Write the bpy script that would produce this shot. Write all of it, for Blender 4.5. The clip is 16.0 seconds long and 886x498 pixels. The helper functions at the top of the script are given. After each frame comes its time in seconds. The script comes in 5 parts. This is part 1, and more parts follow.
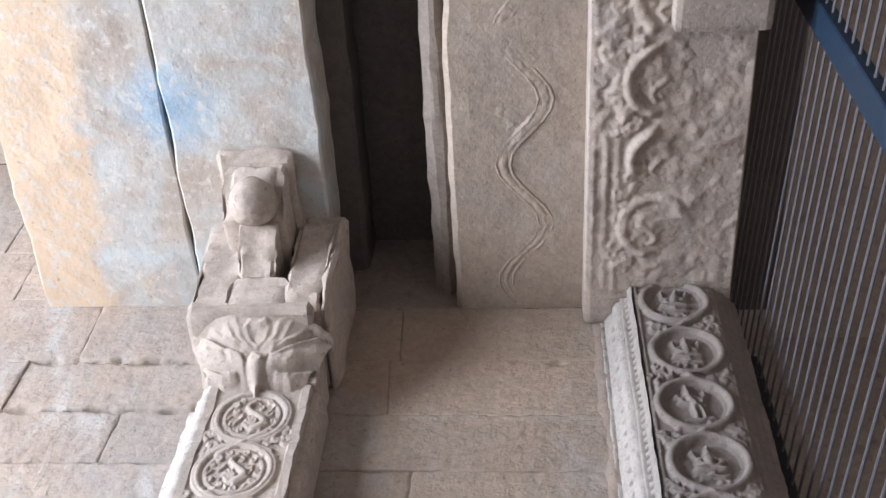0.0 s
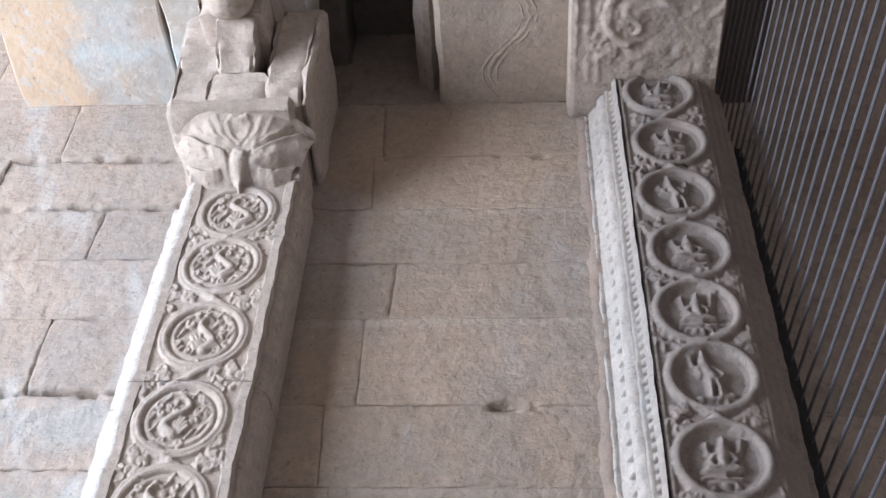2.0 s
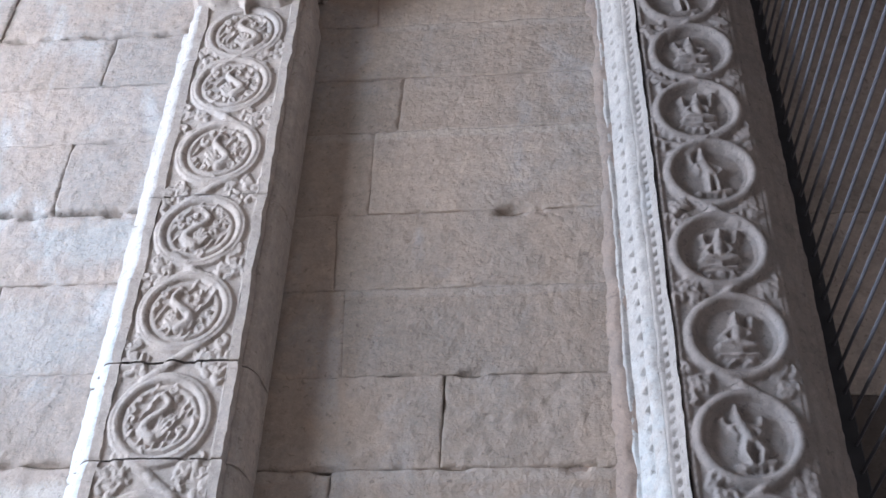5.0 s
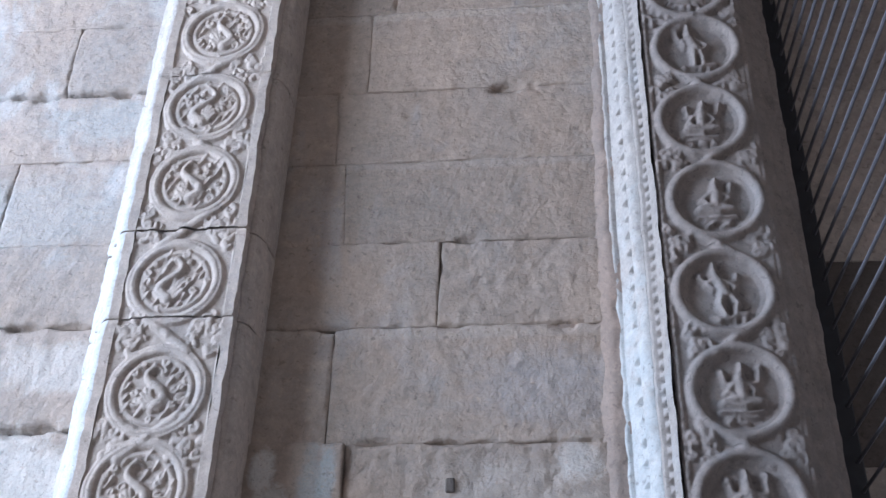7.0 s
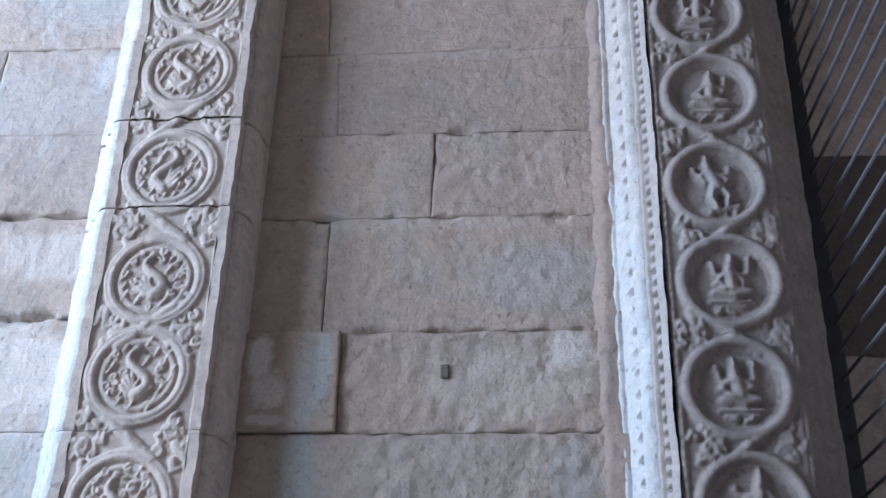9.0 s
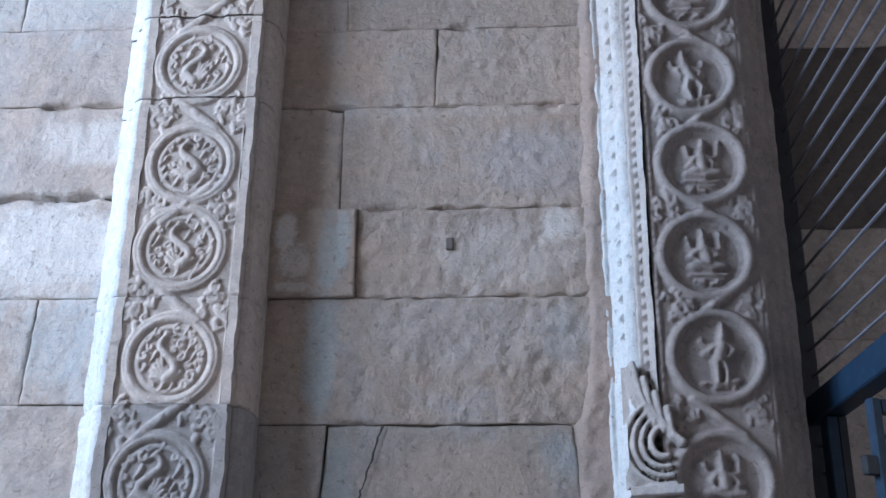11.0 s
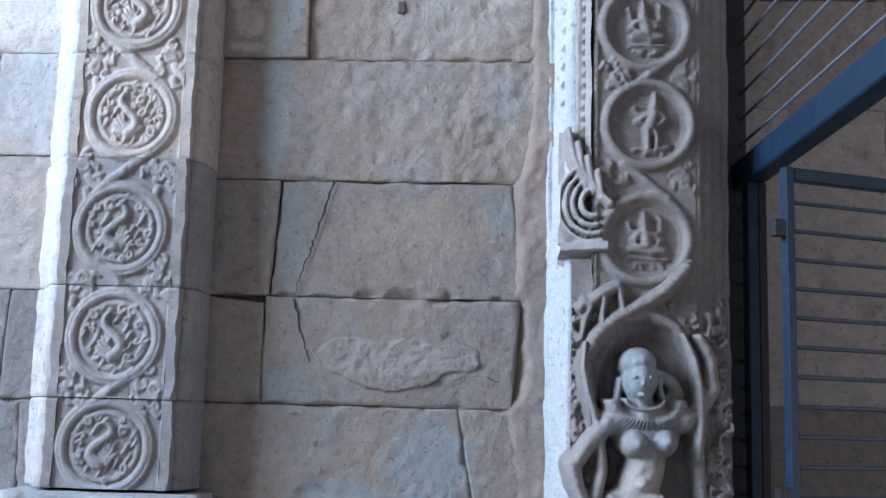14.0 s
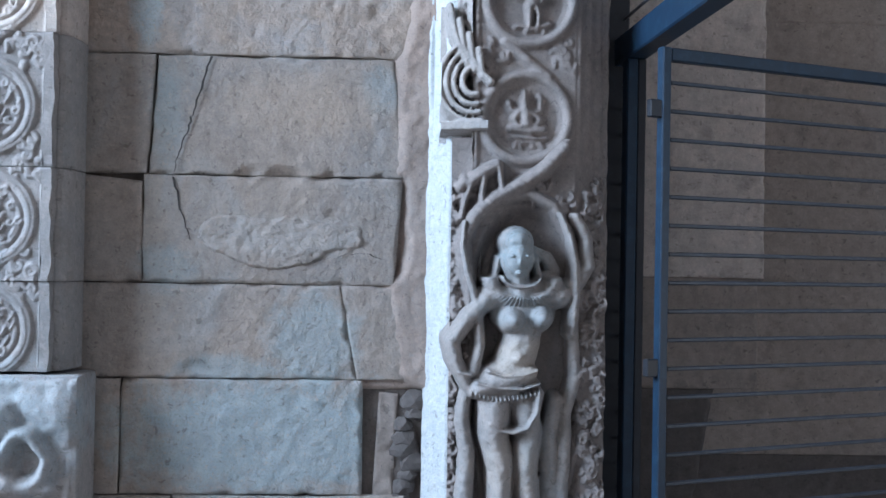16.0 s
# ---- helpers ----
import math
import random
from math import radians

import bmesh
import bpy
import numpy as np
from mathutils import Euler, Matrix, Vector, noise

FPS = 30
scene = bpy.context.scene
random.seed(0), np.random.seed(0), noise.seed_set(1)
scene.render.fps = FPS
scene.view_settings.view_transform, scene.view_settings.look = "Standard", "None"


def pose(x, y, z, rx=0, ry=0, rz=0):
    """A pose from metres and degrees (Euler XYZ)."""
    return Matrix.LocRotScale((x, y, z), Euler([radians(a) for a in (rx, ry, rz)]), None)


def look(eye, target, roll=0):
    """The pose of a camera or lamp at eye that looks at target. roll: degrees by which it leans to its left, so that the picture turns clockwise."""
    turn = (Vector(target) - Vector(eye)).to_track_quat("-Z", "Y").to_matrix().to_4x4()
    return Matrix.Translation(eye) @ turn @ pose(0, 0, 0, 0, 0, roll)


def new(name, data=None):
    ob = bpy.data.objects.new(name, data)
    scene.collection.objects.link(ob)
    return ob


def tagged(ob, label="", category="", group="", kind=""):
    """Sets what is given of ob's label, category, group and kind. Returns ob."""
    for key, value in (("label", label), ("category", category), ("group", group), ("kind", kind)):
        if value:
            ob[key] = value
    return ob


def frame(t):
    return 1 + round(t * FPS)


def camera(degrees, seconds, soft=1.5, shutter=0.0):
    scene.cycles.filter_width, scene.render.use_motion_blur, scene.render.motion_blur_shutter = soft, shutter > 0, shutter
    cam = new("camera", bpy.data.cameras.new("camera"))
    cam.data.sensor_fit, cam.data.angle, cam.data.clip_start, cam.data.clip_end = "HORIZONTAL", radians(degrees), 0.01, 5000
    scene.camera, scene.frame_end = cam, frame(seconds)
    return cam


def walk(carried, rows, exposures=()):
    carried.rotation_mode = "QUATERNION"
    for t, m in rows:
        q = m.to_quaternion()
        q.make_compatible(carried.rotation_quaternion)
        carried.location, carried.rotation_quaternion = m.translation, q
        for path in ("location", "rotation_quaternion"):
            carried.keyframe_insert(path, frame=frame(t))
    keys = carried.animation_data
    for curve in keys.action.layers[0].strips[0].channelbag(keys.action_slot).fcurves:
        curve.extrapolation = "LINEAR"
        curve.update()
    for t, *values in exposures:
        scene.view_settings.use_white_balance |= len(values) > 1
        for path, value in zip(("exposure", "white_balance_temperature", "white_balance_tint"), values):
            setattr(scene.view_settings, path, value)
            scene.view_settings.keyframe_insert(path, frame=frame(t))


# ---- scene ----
cam = camera(44.0, 16.0)
PATH = [
    (0, (-0.052, -2.169, 1.872), (-0.204, -1.077, 3.541), 5.9),
    (0.5, (-0.057, -2.174, 1.869), (-0.212, -1.018, 3.493), 5.4),
    (1, (-0.054, -2.156, 1.87), (-0.205, -0.937, 3.448), 5.0),
    (1.5, (-0.052, -2.156, 1.866), (-0.186, -0.855, 3.379), 3.8),
    (2, (-0.046, -2.139, 1.86), (-0.176, -0.768, 3.31), 3.3),
    (2.5, (-0.05, -2.129, 1.856), (-0.178, -0.694, 3.243), 2.7),
    (3, (-0.05, -2.122, 1.853), (-0.19, -0.651, 3.201), 2.4),
    (3.5, (-0.046, -2.12, 1.846), (-0.197, -0.622, 3.164), 2.3),
    (4, (-0.037, -2.114, 1.845), (-0.195, -0.577, 3.116), 2.2),
    (6.3, (0.058, -2.204, 1.601), (-0.159, -0.605, 2.783), 2.2),
    (6.5, (0.044, -2.208, 1.6), (-0.162, -0.591, 2.759), 1.9),
    (7, (0.044, -2.199, 1.592), (-0.159, -0.54, 2.691), 2.0),
    (7.5, (0.036, -2.179, 1.584), (-0.158, -0.492, 2.64), 2.2),
    (8, (0.034, -2.171, 1.582), (-0.155, -0.453, 2.589), 2.2),
    (10.3, (-0.038, -2.386, 1.509), (-0.174, -0.574, 2.343), 0.8),
    (10.5, (-0.04, -2.416, 1.49), (-0.174, -0.593, 2.301), 0.8),
    (11, (-0.037, -2.506, 1.44), (-0.164, -0.651, 2.177), 0.7),
    (11.5, (-0.012, -2.587, 1.408), (-0.137, -0.702, 2.062), 0.9),
    (12, (-0.011, -2.645, 1.386), (-0.11, -0.732, 1.961), 0.9),
    (12.5, (-0.009, -2.642, 1.393), (-0.086, -0.708, 1.898), 1.0),
    (13, (-0.005, -2.646, 1.41), (-0.069, -0.695, 1.846), 1.1),
    (13.5, (0.01, -2.646, 1.418), (-0.06, -0.683, 1.796), 1.3),
    (14, (0.041, -2.647, 1.427), (-0.042, -0.671, 1.73), 1.6),
    (14.5, (0.063, -2.653, 1.449), (-0.005, -0.666, 1.669), 1.6),
    (15, (0.085, -2.648, 1.458), (0.071, -0.654, 1.606), 1.6),
    (15.5, (0.099, -2.649, 1.484), (0.134, -0.651, 1.568), 1.1),
    (16, (0.098, -2.659, 1.504), (0.191, -0.661, 1.531), 1.0),
]
walk(cam, [(t, look(eye, target, roll)) for t, eye, target, roll in PATH],
     exposures=[(0, 0.44, 7250, 19), (2.5, 0.44, 6950, 18), (7, 0.32, 6150, 17), (11, 0.29, 5900, 15), (12.5, 0.37, 5880, 14), (14.5, 0.69, 5870, 12), (16, 0.88, 5800, 10)])

# ---- world and light ----
world = bpy.data.worlds.new("world")
scene.world = world
world.use_nodes = True
wn = world.node_tree
sky = wn.nodes.new("ShaderNodeTexSky")
sky.sky_type = "NISHITA"
sky.sun_disc = False
sky.sun_elevation = radians(74)
sky.sun_rotation = radians(250)
wn.links.new(sky.outputs["Color"], wn.nodes["Background"].inputs["Color"])
wn.nodes["Background"].inputs["Strength"].default_value = 0.12

sun_data = bpy.data.lights.new("sun", "SUN")
sun_data.energy = 4.5
sun_data.angle = radians(0.5)
sun_data.color = (1.0, 0.95, 0.87)
sun = new("sun", sun_data)
sun.matrix_world = look((-6.0, -3.2, 9), (-4.4, -1.2, 0))

# daylight through the tall entrance opening, standing in for the sky outside
day = bpy.data.lights.new("entrance_daylight", "AREA")
day.shape, day.size, day.size_y = "RECTANGLE", 3.0, 2.4
day.energy = 365
day.color = (0.69, 0.84, 1.0)
day_ob = new("entrance_daylight", day)
day_ob.matrix_world = look((-3.95, -1.75, 3.5), (0.3, -0.75, 3.3))

# added dim fill lamp at an assumed far opening, aimed up at the vault
court = bpy.data.lights.new("court_fill", "AREA")
court.shape, court.size, court.size_y = "RECTANGLE", 2.6, 2.2
court.energy = 20
court.color = (1.0, 0.92, 0.84)
court_ob = new("court_fill", court)
court_ob.matrix_world = look((3.95, -2.6, 1.2), (2.7, -1.9, 4.6))

# ---- materials ----
def material(name, rough=0.85, metal=0.0):
    m = bpy.data.materials.new(name)
    m.use_nodes = True
    b = m.node_tree.nodes["Principled BSDF"]
    b.inputs["Roughness"].default_value = rough
    b.inputs["Metallic"].default_value = metal
    return m, m.node_tree, b


def mixed(t, a, b, factor, mode="MIX"):
    n = t.nodes.new("ShaderNodeMix")
    n.data_type, n.blend_type = "RGBA", mode
    for sock, v in ((n.inputs[0], factor), (n.inputs[6], a), (n.inputs[7], b)):
        if isinstance(v, bpy.types.NodeSocket):
            t.links.new(v, sock)
        elif isinstance(v, tuple):
            sock.default_value = (*v, 1)
        else:
            sock.default_value = v
    return n.outputs[2]


def ramp(t, source, lo, hi):
    n = t.nodes.new("ShaderNodeMapRange")
    n.inputs[1].default_value, n.inputs[2].default_value = lo, hi
    t.links.new(source, n.inputs[0])
    return n.outputs[0]


def noise_tex(t, scale, detail=6.0, rough=0.6, stretch=(1, 1, 1), warp=0.0):
    g = t.nodes.new("ShaderNodeNewGeometry")
    p = t.nodes.new("ShaderNodeMapping")
    p.inputs["Scale"].default_value = stretch
    t.links.new(g.outputs["Position"], p.inputs["Vector"])
    n = t.nodes.new("ShaderNodeTexNoise")
    n.inputs["Scale"].default_value = scale
    n.inputs["Detail"].default_value = detail
    n.inputs["Roughness"].default_value = rough
    n.inputs["Distortion"].default_value = warp
    t.links.new(p.outputs[0], n.inputs["Vector"])
    return n.outputs["Fac"]


def bumped(t, b, parts):
    last = None
    for height, strength, dist in parts:
        n = t.nodes.new("ShaderNodeBump")
        n.inputs["Strength"].default_value = strength
        n.inputs["Distance"].default_value = dist
        t.links.new(height, n.inputs["Height"])
        if last:
            t.links.new(last, n.inputs["Normal"])
        last = n.outputs[0]
    t.links.new(last, b.inputs["Normal"])


def stone(name, main, second, dark, stain=None, stain_amount=0.5, vary=0.12, pits=0.5, rough=0.85, fine=1.0, spots=()):
    """Weathered granite: two-scale colour, grain, pits, and a stain with a shape of its own."""
    m, t, b = material(name, rough)
    big = ramp(t, noise_tex(t, 2.3, 5, 0.6, warp=0.6), 0.38, 0.62)
    c = mixed(t, main, second, big)
    pale = ramp(t, noise_tex(t, 6.5, 8, 0.72, (0.8, 1, 1.3), 0.8), 0.53, 0.70)
    c = mixed(t, c, tuple(min(1, 1.3 * v) for v in main), mixed(t, (0, 0, 0), (0.6, 0.6, 0.6), pale))
    mid = ramp(t, noise_tex(t, 14, 7, 0.65), 0.52, 0.75)
    c = mixed(t, c, dark, mid)
    if stain:
        s = ramp(t, noise_tex(t, 3.1, 4, 0.55, (1.3, 1, 0.7), 1.2), 0.55, 0.68)
        n = t.nodes.new("ShaderNodeMath")
        n.operation = "MULTIPLY"
        n.inputs[1].default_value = stain_amount
        t.links.new(s, n.inputs[0])
        c = mixed(t, c, stain, n.outputs[0])
    for sx, sz, rx, rz, tone, amount in spots:
        g = t.nodes.new("ShaderNodeNewGeometry")
        p = t.nodes.new("ShaderNodeMapping")
        p.vector_type = "TEXTURE"
        p.inputs["Location"].default_value = (sx, 0, sz)
        p.inputs["Scale"].default_value = (rx, 10, rz)
        t.links.new(g.outputs["Position"], p.inputs["Vector"])
        d = t.nodes.new("ShaderNodeVectorMath")
        d.operation = "LENGTH"
        t.links.new(p.outputs[0], d.inputs[0])
        a = t.nodes.new("ShaderNodeMath")
        a.operation = "MULTIPLY_ADD"
        a.inputs[1].default_value = 1.6
        t.links.new(noise_tex(t, 19, 7, 0.7, warp=0.5), a.inputs[0])
        t.links.new(d.outputs["Value"], a.inputs[2])
        c = mixed(t, c, tone, mixed(t, (0, 0, 0), (amount, amount, amount), ramp(t, a.outputs[0], 1.95, 1.45)))
    mott = ramp(t, noise_tex(t, 33, 8, 0.75), 0.40, 0.62)
    c = mixed(t, c, mixed(t, tuple(0.72 * v for v in second), tuple(min(1, 1.22 * v) for v in main), mott), 0.33)
    hole = ramp(t, noise_tex(t, 60, 4, 0.6, warp=0.6), 0.60, 0.68)
    c = mixed(t, c, tuple(0.5 * v for v in dark), mixed(t, (0, 0, 0), (0.5, 0.5, 0.5), hole))
    grain = noise_tex(t, 170, 4, 0.7)
    c = mixed(t, c, tuple(0.62 * v for v in main), ramp(t, grain, 0.5, 0.92))
    speck = ramp(t, noise_tex(t, 85, 3, 0.5), 0.60, 0.70)
    c = mixed(t, c, tuple(min(1, 1.35 * v) for v in main), mixed(t, (0, 0, 0), (0.4, 0.4, 0.4), speck))
    o = t.nodes.new("ShaderNodeObjectInfo")
    lo, hi = 1 - vary, 1 + vary
    r = t.nodes.new("ShaderNodeMapRange")
    r.inputs[3].default_value, r.inputs[4].default_value = lo, hi
    t.links.new(o.outputs["Random"], r.inputs[0])
    v = t.nodes.new("ShaderNodeHueSaturation")
    t.links.new(r.outputs[0], v.inputs["Value"])
    t.links.new(c, v.inputs["Color"])
    t.links.new(v.outputs[0], b.inputs["Base Color"])
    bumped(t, b, [(noise_tex(t, 9, 6, 0.6), 0.32 * fine, 0.02), (noise_tex(t, 62, 5, 0.65), 0.85 * pits * fine, 0.012), (noise_tex(t, 180, 3, 0.6), 0.28 * fine, 0.003)])
    return m


BLUISH, WHITISH, OCHRE = (0.37, 0.44, 0.465), (0.68, 0.66, 0.63), (0.46, 0.34, 0.25)
STONE = stone("wall_granite", (0.39, 0.298, 0.237), (0.318, 0.275, 0.245), (0.25, 0.195, 0.16), (0.40, 0.41, 0.43), 0.45, vary=0.09, pits=0.7, spots=(
    (-0.50, 2.17, 0.045, 0.17, BLUISH, 0.9), (-0.49, 2.43, 0.03, 0.11, BLUISH, 0.6), (-0.597, 2.48, 0.028, 0.055, WHITISH, 1.0), (-0.575, 2.40, 0.035, 0.05, WHITISH, 0.9), (-0.578, 2.335, 0.045, 0.014, WHITISH, 0.8), (-0.458, 2.45, 0.02, 0.10, BLUISH, 0.8),
    (-0.09, 1.31, 0.12, 0.12, BLUISH, 0.8), (-0.22, 1.06, 0.34, 0.14, BLUISH, 0.7), (-0.30, 1.24, 0.12, 0.04, BLUISH, 0.8), (-0.45, 1.86, 0.04, 0.14, BLUISH, 0.6),
    (0.08, 2.22, 0.05, 0.08, BLUISH, 0.4), (0.04, 2.68, 0.2, 0.10, (0.37, 0.37, 0.39), 0.5), (-0.12, 2.22, 0.4, 0.10, (0.42, 0.40, 0.39), 0.45), (-0.22, 2.82, 0.5, 0.02, WHITISH, 0.15), (-0.15, 3.31, 0.4, 0.018, WHITISH, 0.15), (-0.2, 3.84, 0.5, 0.02, WHITISH, 0.15), (-0.1, 4.28, 0.5, 0.02, WHITISH, 0.15), (0.08, 2.50, 0.05, 0.05, WHITISH, 0.7),
    (-0.45, 1.48, 0.08, 0.06, BLUISH, 0.6), (-0.15, 1.88, 0.22, 0.10, OCHRE, 0.55), (-0.05, 2.42, 0.2, 0.09, WHITISH, 0.25), (-0.2, 4.55, 0.4, 0.3, OCHRE, 0.5)))
STONE_SMOOTH = stone("smooth_brown_granite", (0.325, 0.26, 0.215), (0.27, 0.24, 0.22), (0.17, 0.135, 0.115), (0.34, 0.35, 0.355), 0.45, vary=0.07, pits=0.6, fine=1.0, spots=(
    (-0.09, 1.31, 0.12, 0.12, (0.29, 0.355, 0.375), 0.8), (-0.18, 1.08, 0.42, 0.15, (0.30, 0.385, 0.415), 0.9), (-0.30, 1.24, 0.12, 0.04, (0.29, 0.355, 0.375), 0.7), (-0.45, 1.86, 0.04, 0.14, (0.29, 0.355, 0.375), 0.55),
    (0.07, 1.92, 0.05, 0.06, (0.29, 0.355, 0.375), 0.5), (-0.45, 1.48, 0.08, 0.06, (0.29, 0.355, 0.375), 0.5), (-0.15, 1.88, 0.22, 0.08, OCHRE, 0.45), (-0.18, 1.567, 0.2, 0.05, (0.40, 0.37, 0.345), 0.6)))
STONE_LEFT = stone("outer_wall_granite", (0.39, 0.31, 0.258), (0.33, 0.305, 0.29), (0.23, 0.19, 0.17), (0.50, 0.525, 0.54), 0.75, vary=0.06, pits=0.6, spots=((-1.2, 2.45, 0.25, 0.14, WHITISH, 0.85), (-1.1, 2.75, 0.2, 0.07, WHITISH, 0.6), (-1.15, 3.5, 0.2, 0.08, BLUISH, 0.5), (-1.15, 2.2, 0.12, 0.12, BLUISH, 0.5), (-1.3, 3.2, 0.25, 0.12, BLUISH, 0.35)))
CARVED = stone("carved_granite", (0.455, 0.378, 0.326), (0.395, 0.347, 0.315), (0.245, 0.21, 0.187), (0.38, 0.39, 0.41), 0.25, 0.06, 0.35)
CARVED_GREY = stone("grey_carved_granite", (0.315, 0.272, 0.248), (0.268, 0.254, 0.248), (0.19, 0.165, 0.15), (0.33, 0.375, 0.40), 0.6, 0.06, 0.35, spots=((-0.85, 1.15, 0.3, 0.12, (0.34, 0.41, 0.44), 0.75),))
# darker than the carved pilaster stone: the front's shade is in the colour
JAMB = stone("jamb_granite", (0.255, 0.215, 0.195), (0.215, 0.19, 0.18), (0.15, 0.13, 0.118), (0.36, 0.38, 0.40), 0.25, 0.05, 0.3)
STATUE = stone("statue_granite", (0.32, 0.272, 0.243), (0.265, 0.255, 0.25), (0.20, 0.175, 0.16), (0.35, 0.40, 0.43), 0.6, 0.03, 0.35, 0.7, 0.8, spots=((0.39, 1.53, 0.06, 0.07, (0.26, 0.33, 0.355), 0.8), (0.40, 1.40, 0.10, 0.05, (0.27, 0.31, 0.33), 0.7), (0.40, 1.29, 0.08, 0.05, (0.50, 0.43, 0.36), 0.75), (0.37, 1.05, 0.08, 0.08, (0.46, 0.39, 0.33), 0.5)))
# darker granite for the lowest outer courses
STONE_FOOT = stone("dark_foot_granite", (0.215, 0.185, 0.165), (0.185, 0.175, 0.17), (0.12, 0.105, 0.095), (0.26, 0.29, 0.30), 0.5, vary=0.08, pits=0.7)
# tone between the pale mouldings and the dark jamb front
MID_MOULDING = stone("mid_moulding_granite", (0.35, 0.312, 0.287), (0.295, 0.275, 0.262), (0.20, 0.175, 0.16), (0.43, 0.46, 0.48), 0.45, 0.05, 0.4)
PLASTER_RED = stone("reddish_lime_plaster", (0.33, 0.245, 0.20), (0.285, 0.24, 0.215), (0.24, 0.185, 0.155), (0.37, 0.325, 0.29), 0.4, 0.03, 0.25)
MORTAR = stone("joint_mortar", (0.15, 0.125, 0.11), (0.12, 0.10, 0.09), (0.08, 0.07, 0.06))
CEIL = stone("ceiling_plaster", (0.42, 0.34, 0.28), (0.37, 0.31, 0.27), (0.30, 0.25, 0.21), (0.42, 0.40, 0.38), 0.4, 0.03, 0.3)
# near-black stone: the shade up in the ceiling slot is put into the colour
SLOT_SHADE = stone("slot_shade_stone", (0.13, 0.11, 0.10), (0.10, 0.09, 0.085), (0.06, 0.055, 0.05))
FLOOR = stone("floor_granite", (0.33, 0.29, 0.26), (0.28, 0.25, 0.23), (0.2, 0.18, 0.16))
INNER = stone("inner_granite", (0.46, 0.395, 0.355), (0.39, 0.35, 0.32), (0.19, 0.165, 0.15), (0.42, 0.38, 0.35), 0.6, pits=0.5, fine=0.6)
# brown and dark copies of the inner stone, with shade put into the colour
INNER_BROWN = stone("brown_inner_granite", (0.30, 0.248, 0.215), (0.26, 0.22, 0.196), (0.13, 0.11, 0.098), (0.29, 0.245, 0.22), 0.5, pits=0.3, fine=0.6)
INNER_DARK = stone("shade_darkened_granite", (0.105, 0.087, 0.08), (0.09, 0.078, 0.072), (0.06, 0.052, 0.046), (0.13, 0.11, 0.10), 0.5, pits=0.3, fine=0.6)
# lime wash, made paler and bluer for daylight on the left-facing edges
LIMED_LIT = stone("lit_limed_granite", (0.46, 0.42, 0.39), (0.40, 0.38, 0.365), (0.24, 0.21, 0.19), (0.36, 0.33, 0.305), 0.6, 0.05, 0.6, spots=((0.22, 1.7, 0.25, 1.25, (0.56, 0.63, 0.66), 0.7), (-1.0, 2.5, 0.25, 0.8, (0.54, 0.62, 0.65), 0.65)))


def paint(name, main, worn, rough=0.45):
    m, t, b = material(name, rough)
    c = mixed(t, main, worn, ramp(t, noise_tex(t, 30, 6, 0.7), 0.5, 0.75))
    c = mixed(t, c, (0.09, 0.06, 0.045), ramp(t, noise_tex(t, 60, 5, 0.7), 0.68, 0.74))
    t.links.new(c, b.inputs["Base Color"])
    bumped(t, b, [(noise_tex(t, 120, 3), 0.15, 0.001)])
    return m


BLUE = paint("blue_gate_paint", (0.007, 0.025, 0.052), (0.018, 0.050, 0.090))
STEEL = paint("grey_rod_steel", (0.12, 0.12, 0.14), (0.16, 0.16, 0.18), 0.5)
ROD_DARK = paint("dark_blue_rod_paint", (0.045, 0.055, 0.075), (0.09, 0.10, 0.12), 0.45)
DARK = paint("dark_post_paint", (0.018, 0.02, 0.026), (0.03, 0.035, 0.045))

# ---- builders ----
def part(name, bm, mat, parent=None, label="", smooth=False):
    me = bpy.data.meshes.new(name)
    bm.to_mesh(me)
    bm.free()
    me.materials.append(mat)
    if smooth:
        for p in me.polygons:
            p.use_smooth = True
        me.set_sharp_from_angle(angle=radians(38))
    ob = new(name, me)
    ob.parent = parent
    return tagged(ob, label)


def meshed(name, verts, faces, mat, parent=None, label="", smooth=False):
    me = bpy.data.meshes.new(name)
    me.from_pydata(verts, [], faces)
    me.update()
    me.materials.append(mat)
    if smooth:
        me.polygons.foreach_set("use_smooth", [True] * len(me.polygons))
    ob = new(name, me)
    ob.parent = parent
    return tagged(ob, label)


def box_bm(x0, x1, y0, y1, z0, z1, bevel=0.0, segments=1):
    bm = bmesh.new()
    m = Matrix.Translation(((x0 + x1) / 2, (y0 + y1) / 2, (z0 + z1) / 2)) @ Matrix.Diagonal((x1 - x0, y1 - y0, z1 - z0, 1))
    bmesh.ops.create_cube(bm, size=1, matrix=m)
    if bevel:
        bmesh.ops.bevel(bm, geom=bm.edges[:], offset=bevel, segments=segments, affect="EDGES", profile=0.6)
    return bm


def rod_bm(a, b, r, sides=6):
    bm = bmesh.new()
    a, b = Vector(a), Vector(b)
    q = (b - a).to_track_quat("Z", "Y").to_matrix().to_4x4()
    bmesh.ops.create_cone(bm, cap_ends=True, segments=sides, radius1=r, radius2=r, depth=(b - a).length,
                          matrix=Matrix.Translation((a + b) / 2) @ q)
    return bm


def empty(name, label, category, at=(0, 0, 0), group="", kind=""):
    ob = new(name)
    ob.location = at
    ob.empty_display_size = 0.1
    return tagged(ob, label, category, group, kind)


def wob(x, z, s, k=0):
    return noise.noise(Vector((x * s, k * 7.3 + 1.7, z * s)))


def smoothstep(a, b, x):
    t = np.clip((x - a) / (b - a), 0, 1)
    return t * t * (3 - 2 * t)


